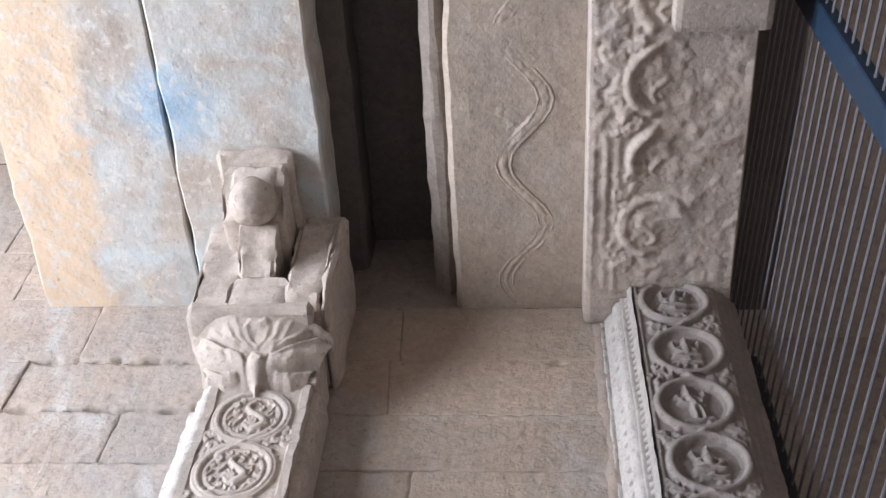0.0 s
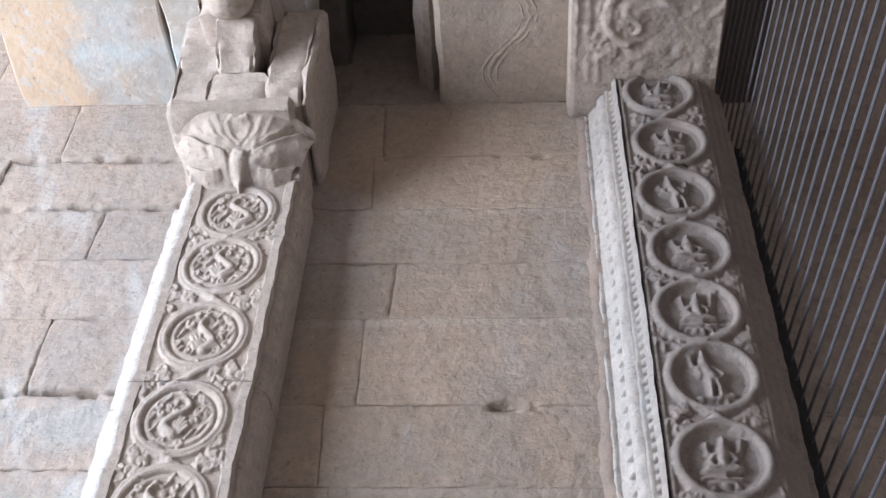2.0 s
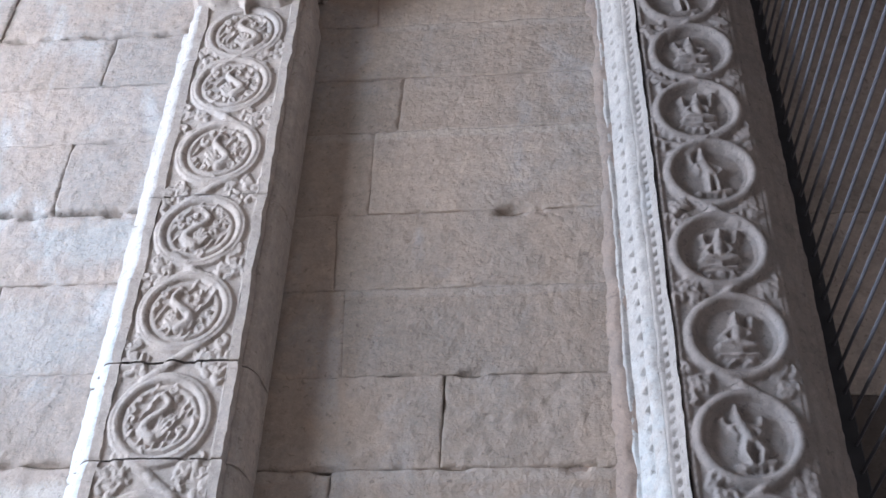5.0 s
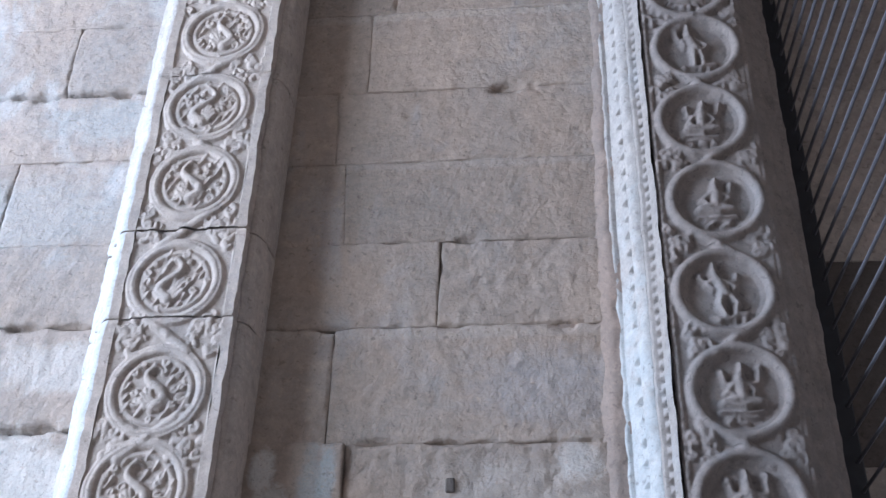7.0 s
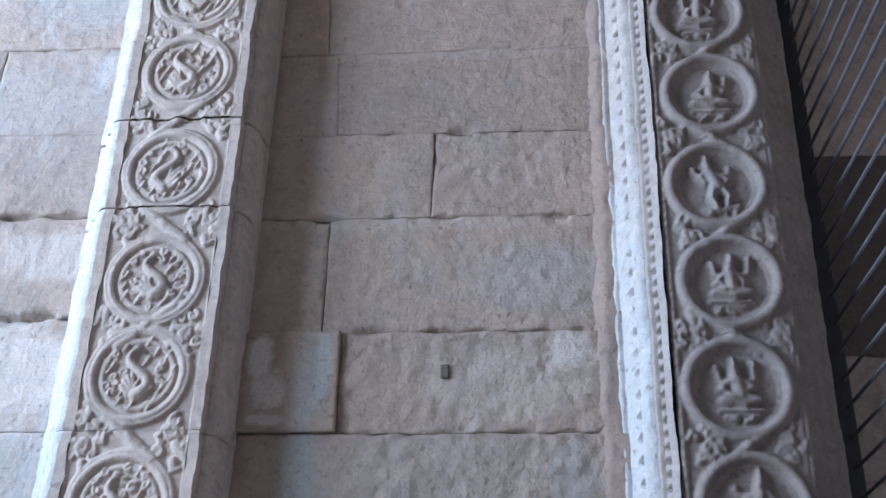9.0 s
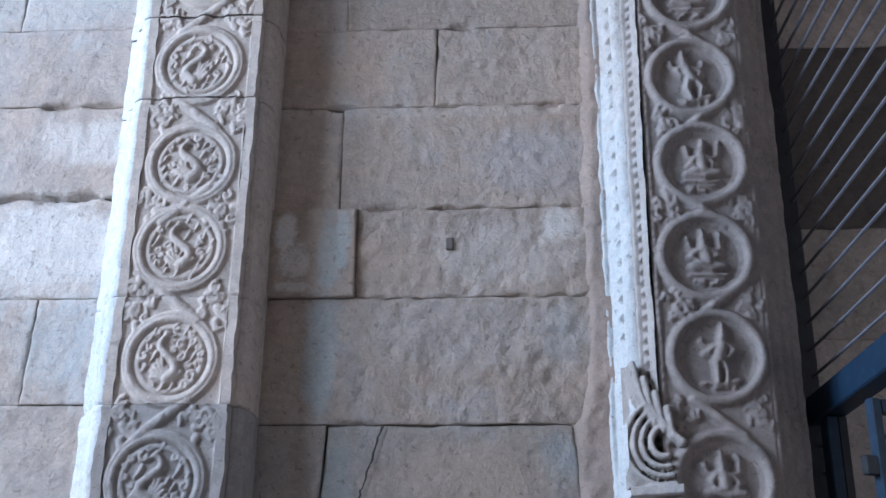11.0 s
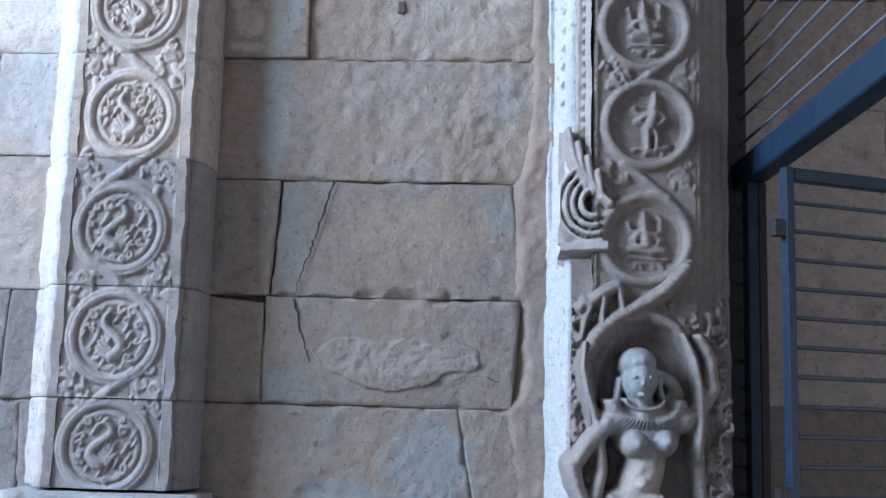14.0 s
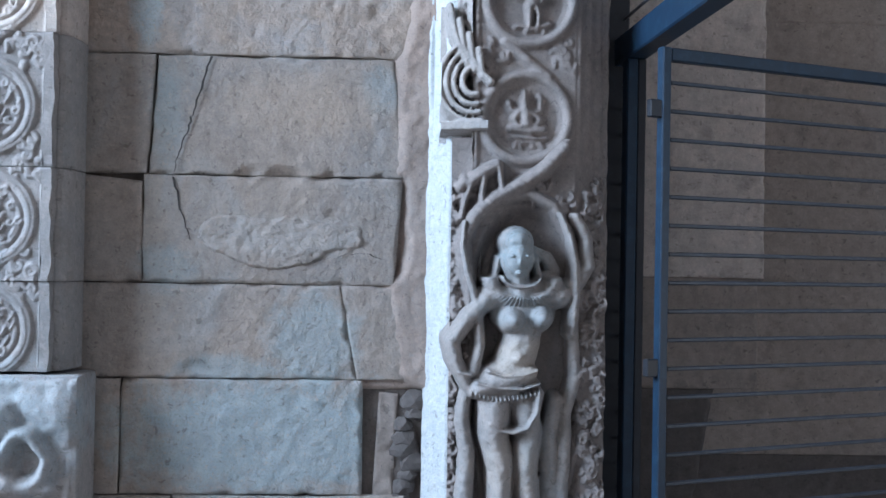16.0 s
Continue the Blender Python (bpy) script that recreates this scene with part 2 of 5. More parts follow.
def dome(u, v, cu, cv, ru, rv, h, turn=0.0):
    """A rounded swelling: half an ellipsoid of height h."""
    c, s = math.cos(turn), math.sin(turn)
    a, b = (u - cu) * c + (v - cv) * s, -(u - cu) * s + (v - cv) * c
    return h * np.sqrt(np.clip(1 - (a / ru) ** 2 - (b / rv) ** 2, 0, 1))


def stroke(u, v, pts, r, h):
    """A rounded raised band along a line of points; r may taper from end to end."""
    out = np.zeros_like(u)
    n = len(pts) - 1
    for k in range(n):
        (a0, b0), (a1, b1) = pts[k], pts[k + 1]
        da, db = a1 - a0, b1 - b0
        t = np.clip(((u - a0) * da + (v - b0) * db) / (da * da + db * db + 1e-9), 0, 1)
        d2 = (u - a0 - t * da) ** 2 + (v - b0 - t * db) ** 2
        rr = r if not isinstance(r, tuple) else r[0] + (r[1] - r[0]) * (k + t) / n
        out = np.maximum(out, h * np.sqrt(np.clip(1 - d2 / (rr * rr), 0, 1)))
    return out


def fractal(u, v, scale, seed, octaves=4):
    """Cheap smooth value noise on arrays."""
    out, amp = np.zeros_like(u), 1.0
    for o in range(octaves):
        a, b = u * scale + 13.1 * seed, v * scale + 7.7 * seed
        i, j = np.floor(a), np.floor(b)
        f, g = a - i, b - j
        f, g = f * f * (3 - 2 * f), g * g * (3 - 2 * g)
        def h(p, q):
            s = np.sin(p * 127.1 + q * 311.7 + seed * 74.7) * 43758.5453
            return s - np.floor(s)
        out += amp * ((h(i, j) * (1 - f) + h(i + 1, j) * f) * (1 - g) + (h(i, j + 1) * (1 - f) + h(i + 1, j + 1) * f) * g - 0.5)
        scale, amp = scale * 2.03, amp * 0.5
    return out


def soften(h, times):
    """Rubs a height field down, as weather does: a few passes of a small average."""
    for k in range(times):
        p = np.pad(h, 1, mode="edge")
        h = 0.25 * h + 0.125 * (p[:-2, 1:-1] + p[2:, 1:-1] + p[1:-1, :-2] + p[1:-1, 2:]) + 0.0625 * (p[:-2, :-2] + p[:-2, 2:] + p[2:, :-2] + p[2:, 2:])
    return h


def relief(name, us, vs, place, height, mat, parent, label="", worn=0):
    """A carved sheet: place(u, v, h) gives the points, height(u, v) the carving."""
    u, v = np.meshgrid(us, vs)
    h = soften(height(u, v), worn)
    p = place(u, v, h)
    n, m = len(us), len(vs)
    verts = np.stack(p, -1).reshape(-1, 3)
    k = np.arange((m - 1) * (n - 1))
    a = (k // (n - 1)) * n + k % (n - 1)
    faces = np.stack([a, a + 1, a + 1 + n, a + n], 1)
    me = bpy.data.meshes.new(name)
    me.from_pydata(verts.tolist(), [], faces.tolist())
    me.update()
    me.materials.append(mat)
    me.polygons.foreach_set("use_smooth", [True] * len(me.polygons))
    ob = new(name, me)
    ob.parent = parent
    return tagged(ob, label)


# knocks and chipped arrises in the wall: place, half sizes and depth
DENTS = ((-0.070, 3.556, 0.050, 0.020, 0.024), (0.0, 3.552, 0.025, 0.010, 0.010), (-0.33, 3.475, 0.014, 0.012, 0.008), (0.04, 4.535, 0.035, 0.014, 0.014), (-0.08, 4.545, 0.025, 0.012, 0.014),
         (-0.17, 3.075, 0.035, 0.012, 0.012), (-0.25, 1.716, 0.03, 0.018, 0.014), (-0.16, 1.712, 0.05, 0.02, 0.016), (-0.05, 1.713, 0.02, 0.014, 0.012), (-0.20, 2.832, 0.035, 0.010, 0.012), (-0.49, 2.835, 0.03, 0.012, 0.012),
         (0.06, 2.832, 0.035, 0.014, 0.014), (-0.36, 2.545, 0.05, 0.014, 0.012), (-0.20, 2.545, 0.04, 0.010, 0.010), (-0.15, 2.34, 0.03, 0.03, 0.006), (0.05, 2.13, 0.05, 0.05, 0.006), (-0.05, 1.62, 0.02, 0.012, 0.010), (-0.37, 1.24, 0.05, 0.02, 0.008),
         (-1.2, 4.556, 0.10, 0.014, 0.016), (-1.38, 4.322, 0.08, 0.012, 0.014), (-1.12, 4.322, 0.06, 0.012, 0.014), (-1.2, 3.862, 0.05, 0.010, 0.010), (-1.25, 2.857, 0.06, 0.012, 0.014), (-1.12, 2.857, 0.05, 0.012, 0.014), (-1.18, 3.6, 0.07, 0.012, 0.014))


# eroded bed joints of the outer stretch
ERODED = tuple((-0.98 - 0.075 * k, z + 0.005 * math.sin(3 * k + z), 0.050 + 0.02 * math.sin(5 * k), 0.013 + 0.005 * math.sin(2 * k + z), 0.022) for z in (4.556, 4.322, 2.588, 3.60) for k in range(9))


def ashlar(corners, y, mat, parent, seed, deep=0.03, open_joint=0.5, rough=0.004, step=0.0095, name="stone_block"):
    """One dressed block: four outline corners (x, z) on the wall's face, a picked uneven front, chipped arrises, a hairline joint that opens here and there."""
    (xa, za), (xb, zb), (xc, zc), (xd, zd) = corners      # bottom left, bottom right, top right, top left
    wide, high = max(0.03, abs(xb - xa)), max(0.03, abs(zc - zb))
    def ticks(length):
        e = [0.0, 0.0016, 0.004, 0.008, 0.013]
        n = max(2, int((length - 0.026) / step))
        return np.array(e[:-1] + [0.013 + (length - 0.026) * k / n for k in range(n + 1)] + [length - q for q in e[-2::-1]]) / length
    u, v = np.meshgrid(ticks(wide), ticks(high))
    x = (xa + (xb - xa) * u) * (1 - v) + (xd + (xc - xd) * u) * v
    z = (za + (zb - za) * u) * (1 - v) + (zd + (zc - zd) * u) * v
    d = np.minimum(np.minimum(u, 1 - u) * wide, np.minimum(v, 1 - v) * high)
    chip = np.clip(0.8 * fractal(x, z, 11, seed % 17, 3) + 0.9 * fractal(x, z, 37, seed % 19, 2) + 0.2 * open_joint, 0, 1)
    worn = (0.0012 + 0.002 * min(1, open_joint) + 0.016 * min(1, 0.35 + open_joint) * chip ** 1.4) * smoothstep(0.003 + 0.014 * chip, 0, d)
    gap = np.clip(0.0008 * open_joint + 0.0032 * open_joint * (fractal(x, z, 7, seed % 13, 3) + 0.1), 0, 0.004)
    x = x + gap * ((u == 0) * 1.0 - (u == 1) * 1.0)
    z = z + gap * ((v == 0) * 1.0 - (v == 1) * 1.0)
    lift = random.Random(seed).uniform(-0.003, 0.003)
    picked = fractal(x, z, 48, 5 + seed % 7, 2)
    front = y + lift + worn + rough * (0.9 * fractal(x, z, 6, seed % 11, 2) - 0.75 * picked + 0.6 * np.minimum(picked, 0) ** 2)
    ragged = 1.2 * np.abs(fractal(x, z, 40, 4, 2))
    for dx, dz, rx, rz, deepness in DENTS + ERODED:
        if abs(dz - 0.5 * (za + zd)) < high and x.min() - rx < dx < x.max() + rx:
            front = front + deepness * np.clip(1.3 - ((x - dx) / rx) ** 2 - ((z - dz) / rz) ** 2 - ragged, 0, 1)
    verts = np.stack([x, front, z], -1).reshape(-1, 3).tolist()
    m, n = u.shape
    faces = [(r * n + c, r * n + c + 1, (r + 1) * n + c + 1, (r + 1) * n + c) for r in range(m - 1) for c in range(n - 1)]
    ring = list(range(n)) + [r * n + n - 1 for r in range(1, m)] + [(m - 1) * n + c for c in range(n - 2, -1, -1)] + [r * n for r in range(m - 2, 0, -1)]
    base = len(verts)
    verts += [(verts[k][0], y + deep, verts[k][2]) for k in ring]
    faces += [(ring[(k + 1) % len(ring)], ring[k], base + k, base + (k + 1) % len(ring)) for k in range(len(ring))]
    return meshed(name, verts, faces, mat, parent, smooth=True)

# ---- the large structure ----
floor = part("floor", box_bm(-4.2, 4.0, -5.0, 0.9, -0.3, 0.0), FLOOR)
tagged(floor, "worn grey granite floor of the gateway passage", "floor", kind="structure")
ground = part("ground", box_bm(-400, -4.2, -300, 300, -0.5, -0.15), stone("dry_earth", (0.38, 0.31, 0.24), (0.33, 0.27, 0.2), (0.25, 0.2, 0.15)))
tagged(ground, "sunlit dry earth court outside the gateway", "ground", kind="structure")
wall_south = part("wall_south", box_bm(-4.2, 4.0, -5.4, -5.0, 0, 6.2), INNER)
tagged(wall_south, "plain granite wall closing the passage", "wall", kind="structure")
# unseen walls; the gap between them is assumed, for the fill lamp
for name, y0, y1, z0 in (("wall_east", -1.2, 1.3, 0), ("wall_east_2", -5.4, -4.0, 0), ("wall_east_3", -4.0, -1.2, 3.8)):
    w = part(name, box_bm(4.0, 4.4, y0, y1, z0, 6.2), INNER)
    tagged(w, "dim granite wall round an assumed opening, out of view", "wall", kind="structure")
wall_west = part("wall_west", box_bm(-4.6, -4.2, -0.6, 1.3, 0, 6.2), STONE)
tagged(wall_west, "granite return beside the entrance", "wall", kind="structure")
wall_west_2 = part("wall_west_2", box_bm(-4.6, -4.2, -5.4, -4.2, 0, 6.2), STONE)
tagged(wall_west_2, "granite return beside the entrance", "wall", kind="structure")

# unseen wall, added to keep low sky light and ground bounce out
wall_west_3 = part("wall_west_3", box_bm(-4.6, -4.2, -4.2, -0.6, 0, 1.9), STONE)
tagged(wall_west_3, "added low wall that blocks light under the entrance opening", "wall", kind="structure")

wall_north = part("wall_north", box_bm(-4.2, 0.60, 0.028, 0.9, 0, 6.2), MORTAR)
tagged(wall_north, "coursed granite ashlar wall with open dark joints", "wall", kind="structure")

# courses between the pilaster and the jamb: heights, and where the upright joints fall (foot, head)
COURSES = [
    (0.00, 0.33, [(-0.30, -0.30)], 0.12), (0.33, 0.64, [(-0.10, -0.10)], 0.12), (0.64, 0.940, [(-0.42, -0.42)], 0.10),
    (0.940, 1.219, [(-0.545, -0.543)], 0.045), (1.219, 1.447, [(0.018, -0.025)], 0.125),
    (1.447, 1.708, [(-0.502, -0.501)], 0.085), (1.708, 1.998, [(-0.492, -0.474)], 0.10),
    (1.998, 2.310, [], 0.115), (2.310, 2.545, [(-0.423, -0.425)], 0.13), (2.545, 2.836, [(-0.471, -0.473)], 0.14),
    (2.836, 3.072, [(-0.234, -0.230)], 0.14), (3.072, 3.322, [(-0.470, -0.484)], 0.14), (3.322, 3.561, [(-0.512, -0.525)], 0.145),
    (3.561, 3.855, [(-0.443, -0.447)], 0.145), (3.855, 4.066, [(-0.382, -0.375)], 0.145), (4.066, 4.296, [], 0.145),
    (4.296, 4.546, [(-0.468, -0.485)], 0.145), (4.546, 4.825, [(-0.455, -0.47)], 0.15)]
seed = 1
for z0, z1, joints, right in COURSES:
    edges = [(-0.66, -0.66)] + joints + [(0.19, 0.19)]
    if right < 0.11:
        edges[-1] = (right + 0.02 - 0.03 * (z0 == 0.940), right + 0.02 + 0.02 * math.cos(z0 * 9) - 0.02 * (z0 == 0.940))
    picky = 0.0085 if 1.99 < z0 < 2.5 else 0.006 if 2.5 < z0 < 3.0 or z0 < 1.3 else 0.0045
    loose = 0.75 if z0 < 2.0 else 0.58 if z0 < 2.9 else 0.26
    for (a0, a1), (b0, b1) in zip(edges, edges[1:]):
        seed += 1
        notch = 0.016 if (abs(z0 - 1.447) < 0.01 and b1 < -0.49) else 0.0
        ashlar([(a0, z0), (b0, z0), (b1, z1 - notch), (a1, z1)], -0.018 if (abs(z0 - 2.31) < 0.01 and b0 < -0.3) else 0.0, STONE_SMOOTH if z0 < 1.9 else STONE, wall_north, seed, rough=picky, open_joint=loose + (0.5 if (z0 < 2.0 and len(joints) and b0 != 0.19) else 0))

# courses of the outer stretch, lit by the entrance
OUTER = [
    (0.0, 0.33, -1.45), (0.33, 0.64, -1.25), (0.64, 0.92, -1.5), (0.92, 1.19, -1.3), (1.19, 1.442, -1.082), (1.442, 1.710, -1.142), (1.710, 2.047, -1.62),
    (2.047, 2.315, -1.222), (2.315, 2.588, -1.72), (2.588, 2.857, -1.55), (2.857, 3.095, -1.6), (3.095, 3.365, -1.380),
    (3.365, 3.600, -1.7), (3.600, 3.862, -1.302), (3.862, 4.095, -1.62), (4.095, 4.322, -1.283), (4.322, 4.556, -1.66), (4.556, 4.900, -1.50),
    (4.900, 5.2, -1.85), (5.2, 5.5, -2.0), (5.5, 5.9, -1.9)]
for z0, z1, joint in OUTER:
    edges = [-4.2, -3.1 + 0.3 * math.sin(z0 * 9), joint - 0.72, joint, -0.96]
    for k, (a, b) in enumerate(zip(edges, edges[1:])):
        seed += 1
        lean = [0, 0.010 * math.sin(z0 * 31), 0.012 * math.sin(z0 * 47), 0.010 * math.sin(z0 * 19), 0]
        ashlar([(a, z0), (b, z0), (b + lean[k + 1], z1), (a + lean[k], z1)], 0.0, STONE_FOOT if z0 < 1.5 else STONE_SMOOTH if z0 < 1.7 else STONE_LEFT, wall_north, seed, rough=0.005, open_joint=0.5 if z0 < 3.8 else 0.28, step=0.0105 if k > 1 else 0.05)
# upper wall behind the ceiling slot, browned for the slot's shade
ashlar([(-0.70, 4.825), (0.1, 4.825), (0.1, 5.26), (-0.70, 5.26)], 0.0, INNER_BROWN, wall_north, 901)

# strip of reddish plaster that closes the joint beside the jamb
def strip_height(u, v):
    left = np.interp(v, [0.6, 1.17, 1.23, 1.46, 1.70, 1.74, 2.0, 2.1, 3.0, 4.8], [0.24, 0.22, 0.10, 0.07, 0.068, 0.092, 0.088, 0.115, 0.135, 0.14])
    left = left + 0.016 * fractal(u * 0.2, v, 7, 3, 3)
    sunk = 0.026 * smoothstep(1.45, 1.49, v) * smoothstep(1.73, 1.68, v) * smoothstep(0.150, 0.105, u + 0.02 * fractal(u, v, 14, 2, 2))
    return (0.022 - 0.0065 * smoothstep(2.1, 1.95, v)) * smoothstep(-0.012, 0.040, u - left) - 0.013 - sunk - 0.06 * smoothstep(1.205, 1.175, v) * smoothstep(0.19, 0.17, u) + (0.008 * fractal(u, v, 12, 5, 3) + 0.004 * fractal(u, v, 48, 7, 3)) * smoothstep(0, 0.05, u - left)
plaster = relief("plaster_strip", np.linspace(0.03, 0.215, 40), np.linspace(0.6, 4.82, 640),
                 lambda u, v, h: (u, -h, v), strip_height, PLASTER_RED, wall_north, "reddish lime plaster filling beside the jamb")
# pale lens of plaster left on one block, and the broken corner beside it
def lens(u, v):
    d = ((u + 0.185) / 0.215) ** 2 + ((v - 1.568 - 0.02 * np.sin(9 * u)) / 0.062) ** 2 + 0.5 * fractal(u, v, 18, 8)
    return 0.015 * smoothstep(1.10, 0.75, d) - 0.008 + 0.005 * fractal(u, v, 50, 9, 3)
relief("plaster_patch", np.linspace(-0.42, 0.05, 110), np.linspace(1.47, 1.66, 60), lambda u, v, h: (u, -h, v), lens,
       STONE_SMOOTH, wall_north, "pale patch of old plaster on a block")
# no hole is cut: a raised dark box gives its shade by colour
part("socket_hole", box_bm(-0.202, -0.182, -0.0075, 0.01, 2.432, 2.464, 0.003), MORTAR, wall_north, "dark plug standing for a small square peg hole")
# hairline cracks: dark ribbons on the face, the gap's shade in their colour
def crack(points, name="crack", width=0.0032):
    verts, faces = [], []
    g = random.Random(len(points))
    fine = []
    for (x0, z0), (x1, z1) in zip(points, points[1:]):
        fine += [(x0 + (x1 - x0) * k / 5 + g.uniform(-0.003, 0.003), z0 + (z1 - z0) * k / 5 + g.uniform(-0.003, 0.003)) for k in range(5)]
    fine.append(points[-1])
    for k, (x, z) in enumerate(fine):
        w = width * (0.35 + 0.65 * (1 - k / len(fine))) * g.uniform(0.6, 1.3) / 2
        verts += [(x - w, 0.012, z), (x, -0.0052, z), (x + w, 0.012, z)]
        verts[-2] = (x, -0.0052 + 0.002 * g.random(), z)
    for k in range(len(fine) - 1):
        a = 3 * k
        faces += [(a, a + 1, a + 4, a + 3), (a + 1, a + 2, a + 5, a + 4)]
    flat = [(x, min(y, -0.0035) if i % 3 == 1 else -0.0035, z) for i, (x, y, z) in enumerate(verts)]
    return meshed(name, flat, faces, CRACK, wall_north)
CRACK = stone("crack_shadowed_stone", (0.05, 0.042, 0.038), (0.04, 0.035, 0.03), (0.03, 0.025, 0.02))
crack([(-0.345, 1.992), (-0.362, 1.93), (-0.385, 1.86), (-0.395, 1.82), (-0.418, 1.76), (-0.428, 1.712)], width=0.006)
crack([(-0.428, 1.704), (-0.415, 1.64), (-0.397, 1.58), (-0.385, 1.55)], width=0.005)
crack([(0.075, 1.515), (0.02, 1.528), (-0.05, 1.512), (-0.15, 1.492)], width=0.004)

# upright packing stone beside the broken end of the lowest visible block
ashlar([(0.058, 0.93), (0.112, 0.93), (0.120, 1.185), (0.072, 1.19)], 0.023, INNER_BROWN, wall_north, 877, deep=0.012, rough=0.010, open_joint=0.9, name="packing_stone")
# rubble in the broken corner by the foot of the jamb
# dark stone here carries the shade inside the cavity
rnd = random.Random(4)
for k in range(9):
    bm = bmesh.new()
    bmesh.ops.create_icosphere(bm, subdivisions=2, radius=1)
    r = rnd.uniform(0.022, 0.040)
    cx, cz = rnd.uniform(0.128, 0.168), 0.93 + 0.03 * k
    for v in bm.verts:
        q = v.co * (1 + 0.35 * noise.noise(v.co * 1.3 + Vector((k, 0, 0))))
        v.co = Vector((cx + q.x * r, 0.024 + q.y * 0.022, cz + q.z * r * 0.8))
    part("rubble_stone", bm, INNER_DARK, wall_north)

# ---- carved tracery ----
L_X, L_Y = -0.815, -0.16
L_RINGS = [4.126, 3.912, 3.664, 3.405, 3.168, 2.889, 2.613, 2.392, 2.118, 1.842, 1.590, 1.339]


def spiral(u, v, cu, cv, r, h, turn, flip=1):
    """A small tendril: a tapering curl that winds in to a bead."""
    pts = [(cu + r * (1 - 0.045 * k) * math.cos(turn + flip * 0.5 * k), cv + r * (1 - 0.045 * k) * math.sin(turn + flip * 0.5 * k)) for k in range(11)]
    return np.maximum(stroke(u, v, pts, (0.58 * r, 0.36 * r), h), dome(u, v, cu, cv, 0.40 * r, 0.40 * r, 0.9 * h))


def foliage(u, v, cu, cv, r, seed, h):
    """A bird with an S-shaped neck among tendrils, packed inside a ring."""
    g = random.Random(seed)
    flip = 1 if g.random() < 0.3 else -1
    near = np.hypot(u - cu, v - cv) < 1.1 * r
    uu, vv = u[near], v[near]
    out = np.zeros_like(uu)
    amp, lean, low = g.uniform(0.22, 0.36), g.uniform(-0.14, 0.14), g.uniform(-0.62, -0.45)
    body = [(cu + flip * r * (amp * math.sin(5.9 * k / 12 + 0.35) + lean), cv + r * (0.70 + (low - 0.70) * k / 12)) for k in range(13)]
    out = np.maximum(out, stroke(uu, vv, body, (0.09 * r, 0.175 * r), h * 1.30))
    hx, hy = body[0]
    out = np.maximum(out, dome(uu, vv, hx, hy, 0.13 * r, 0.11 * r, h * 1.4, 0.5 * flip))
    out = np.maximum(out, stroke(uu, vv, [(hx, hy), (hx - flip * 0.20 * r, hy - 0.09 * r)], (0.07 * r, 0.03 * r), h))
    bx, by = body[-2]
    for k in range(4):                      # tail and wing feathers
        a = math.pi / 2 - flip * (0.9 + 0.26 * k)
        out = np.maximum(out, stroke(uu, vv, [(bx, by), (bx + 0.30 * r * math.cos(a), by + 0.34 * r * math.sin(a)), (bx + 0.55 * r * math.cos(a + 0.35 * flip), by + 0.62 * r * math.sin(a + 0.35 * flip))], (0.05 * r, 0.075 * r), h * (0.75 + 0.06 * k)))
    out = np.maximum(out, stroke(uu, vv, [(bx - flip * 0.25 * r, by + 0.1 * r), (bx, by - 0.16 * r), (bx + flip * 0.35 * r, by - 0.10 * r), (bx + flip * 0.5 * r, by + 0.08 * r)], (0.10 * r, 0.05 * r), h * 0.95))
    placed = []
    for k in range(420):
        a, d = g.uniform(0, 6.283), math.sqrt(g.uniform(0.02, 0.90))
        x, y, q = cu + r * d * math.cos(a), cv + r * d * math.sin(a), r * g.uniform(0.10, 0.175)
        if d * r + q > 1.04 * r or any(math.hypot(x - p, y - w) < q + 0.10 * r for p, w in body) or any(math.hypot(x - p, y - w) < 0.88 * (q + z) for p, w, z in placed):
            continue
        placed.append((x, y, q))
        if g.random() < 0.6:
            out = np.maximum(out, spiral(uu, vv, x, y, 0.80 * q, h * g.uniform(0.65, 0.95), a, g.choice((-1, 1))))
        else:
            out = np.maximum(out, stroke(uu, vv, [(x - 0.6 * q, y - 0.7 * q), (x, y), (x + 0.4 * q, y + 0.9 * q)], (0.25 * q, 0.55 * q), h * g.uniform(0.6, 0.9)))
    full = np.zeros_like(u)
    full[near] = out
    return full


def curls(u, v, cu, cv, seed, size, h):
    """Leaf curls and tendrils in the corner between two rings."""
    g = random.Random(seed)
    near = (np.abs(u - cu) < 1.3 * size) & (np.abs(v - cv) < 1.5 * size)
    full = np.zeros_like(u)
    if not near.any():
        return full
    uu, vv = u[near], v[near]
    out = np.zeros_like(uu)
    side = 1 if g.random() < 0.5 else -1
    for k in range(11):
        a, d = g.uniform(0, 6.28), size * g.uniform(0.10, 1.0)
        x, y = cu + 0.6 * d * math.cos(a), cv + d * math.sin(a)
        if k < 6:
            out = np.maximum(out, spiral(uu, vv, x, y, size * g.uniform(0.17, 0.27), h * g.uniform(0.65, 0.95), a, side))
        else:
            out = np.maximum(out, stroke(uu, vv, [(x, y), (x + 0.22 * size * math.cos(a), y + 0.3 * size * math.sin(a)), (x + 0.3 * size * math.cos(a + 0.8), y + 0.5 * size * math.sin(a + 0.8))], (0.19 * size, 0.10 * size), h * g.uniform(0.7, 1.0)))
    full[near] = out
    return full


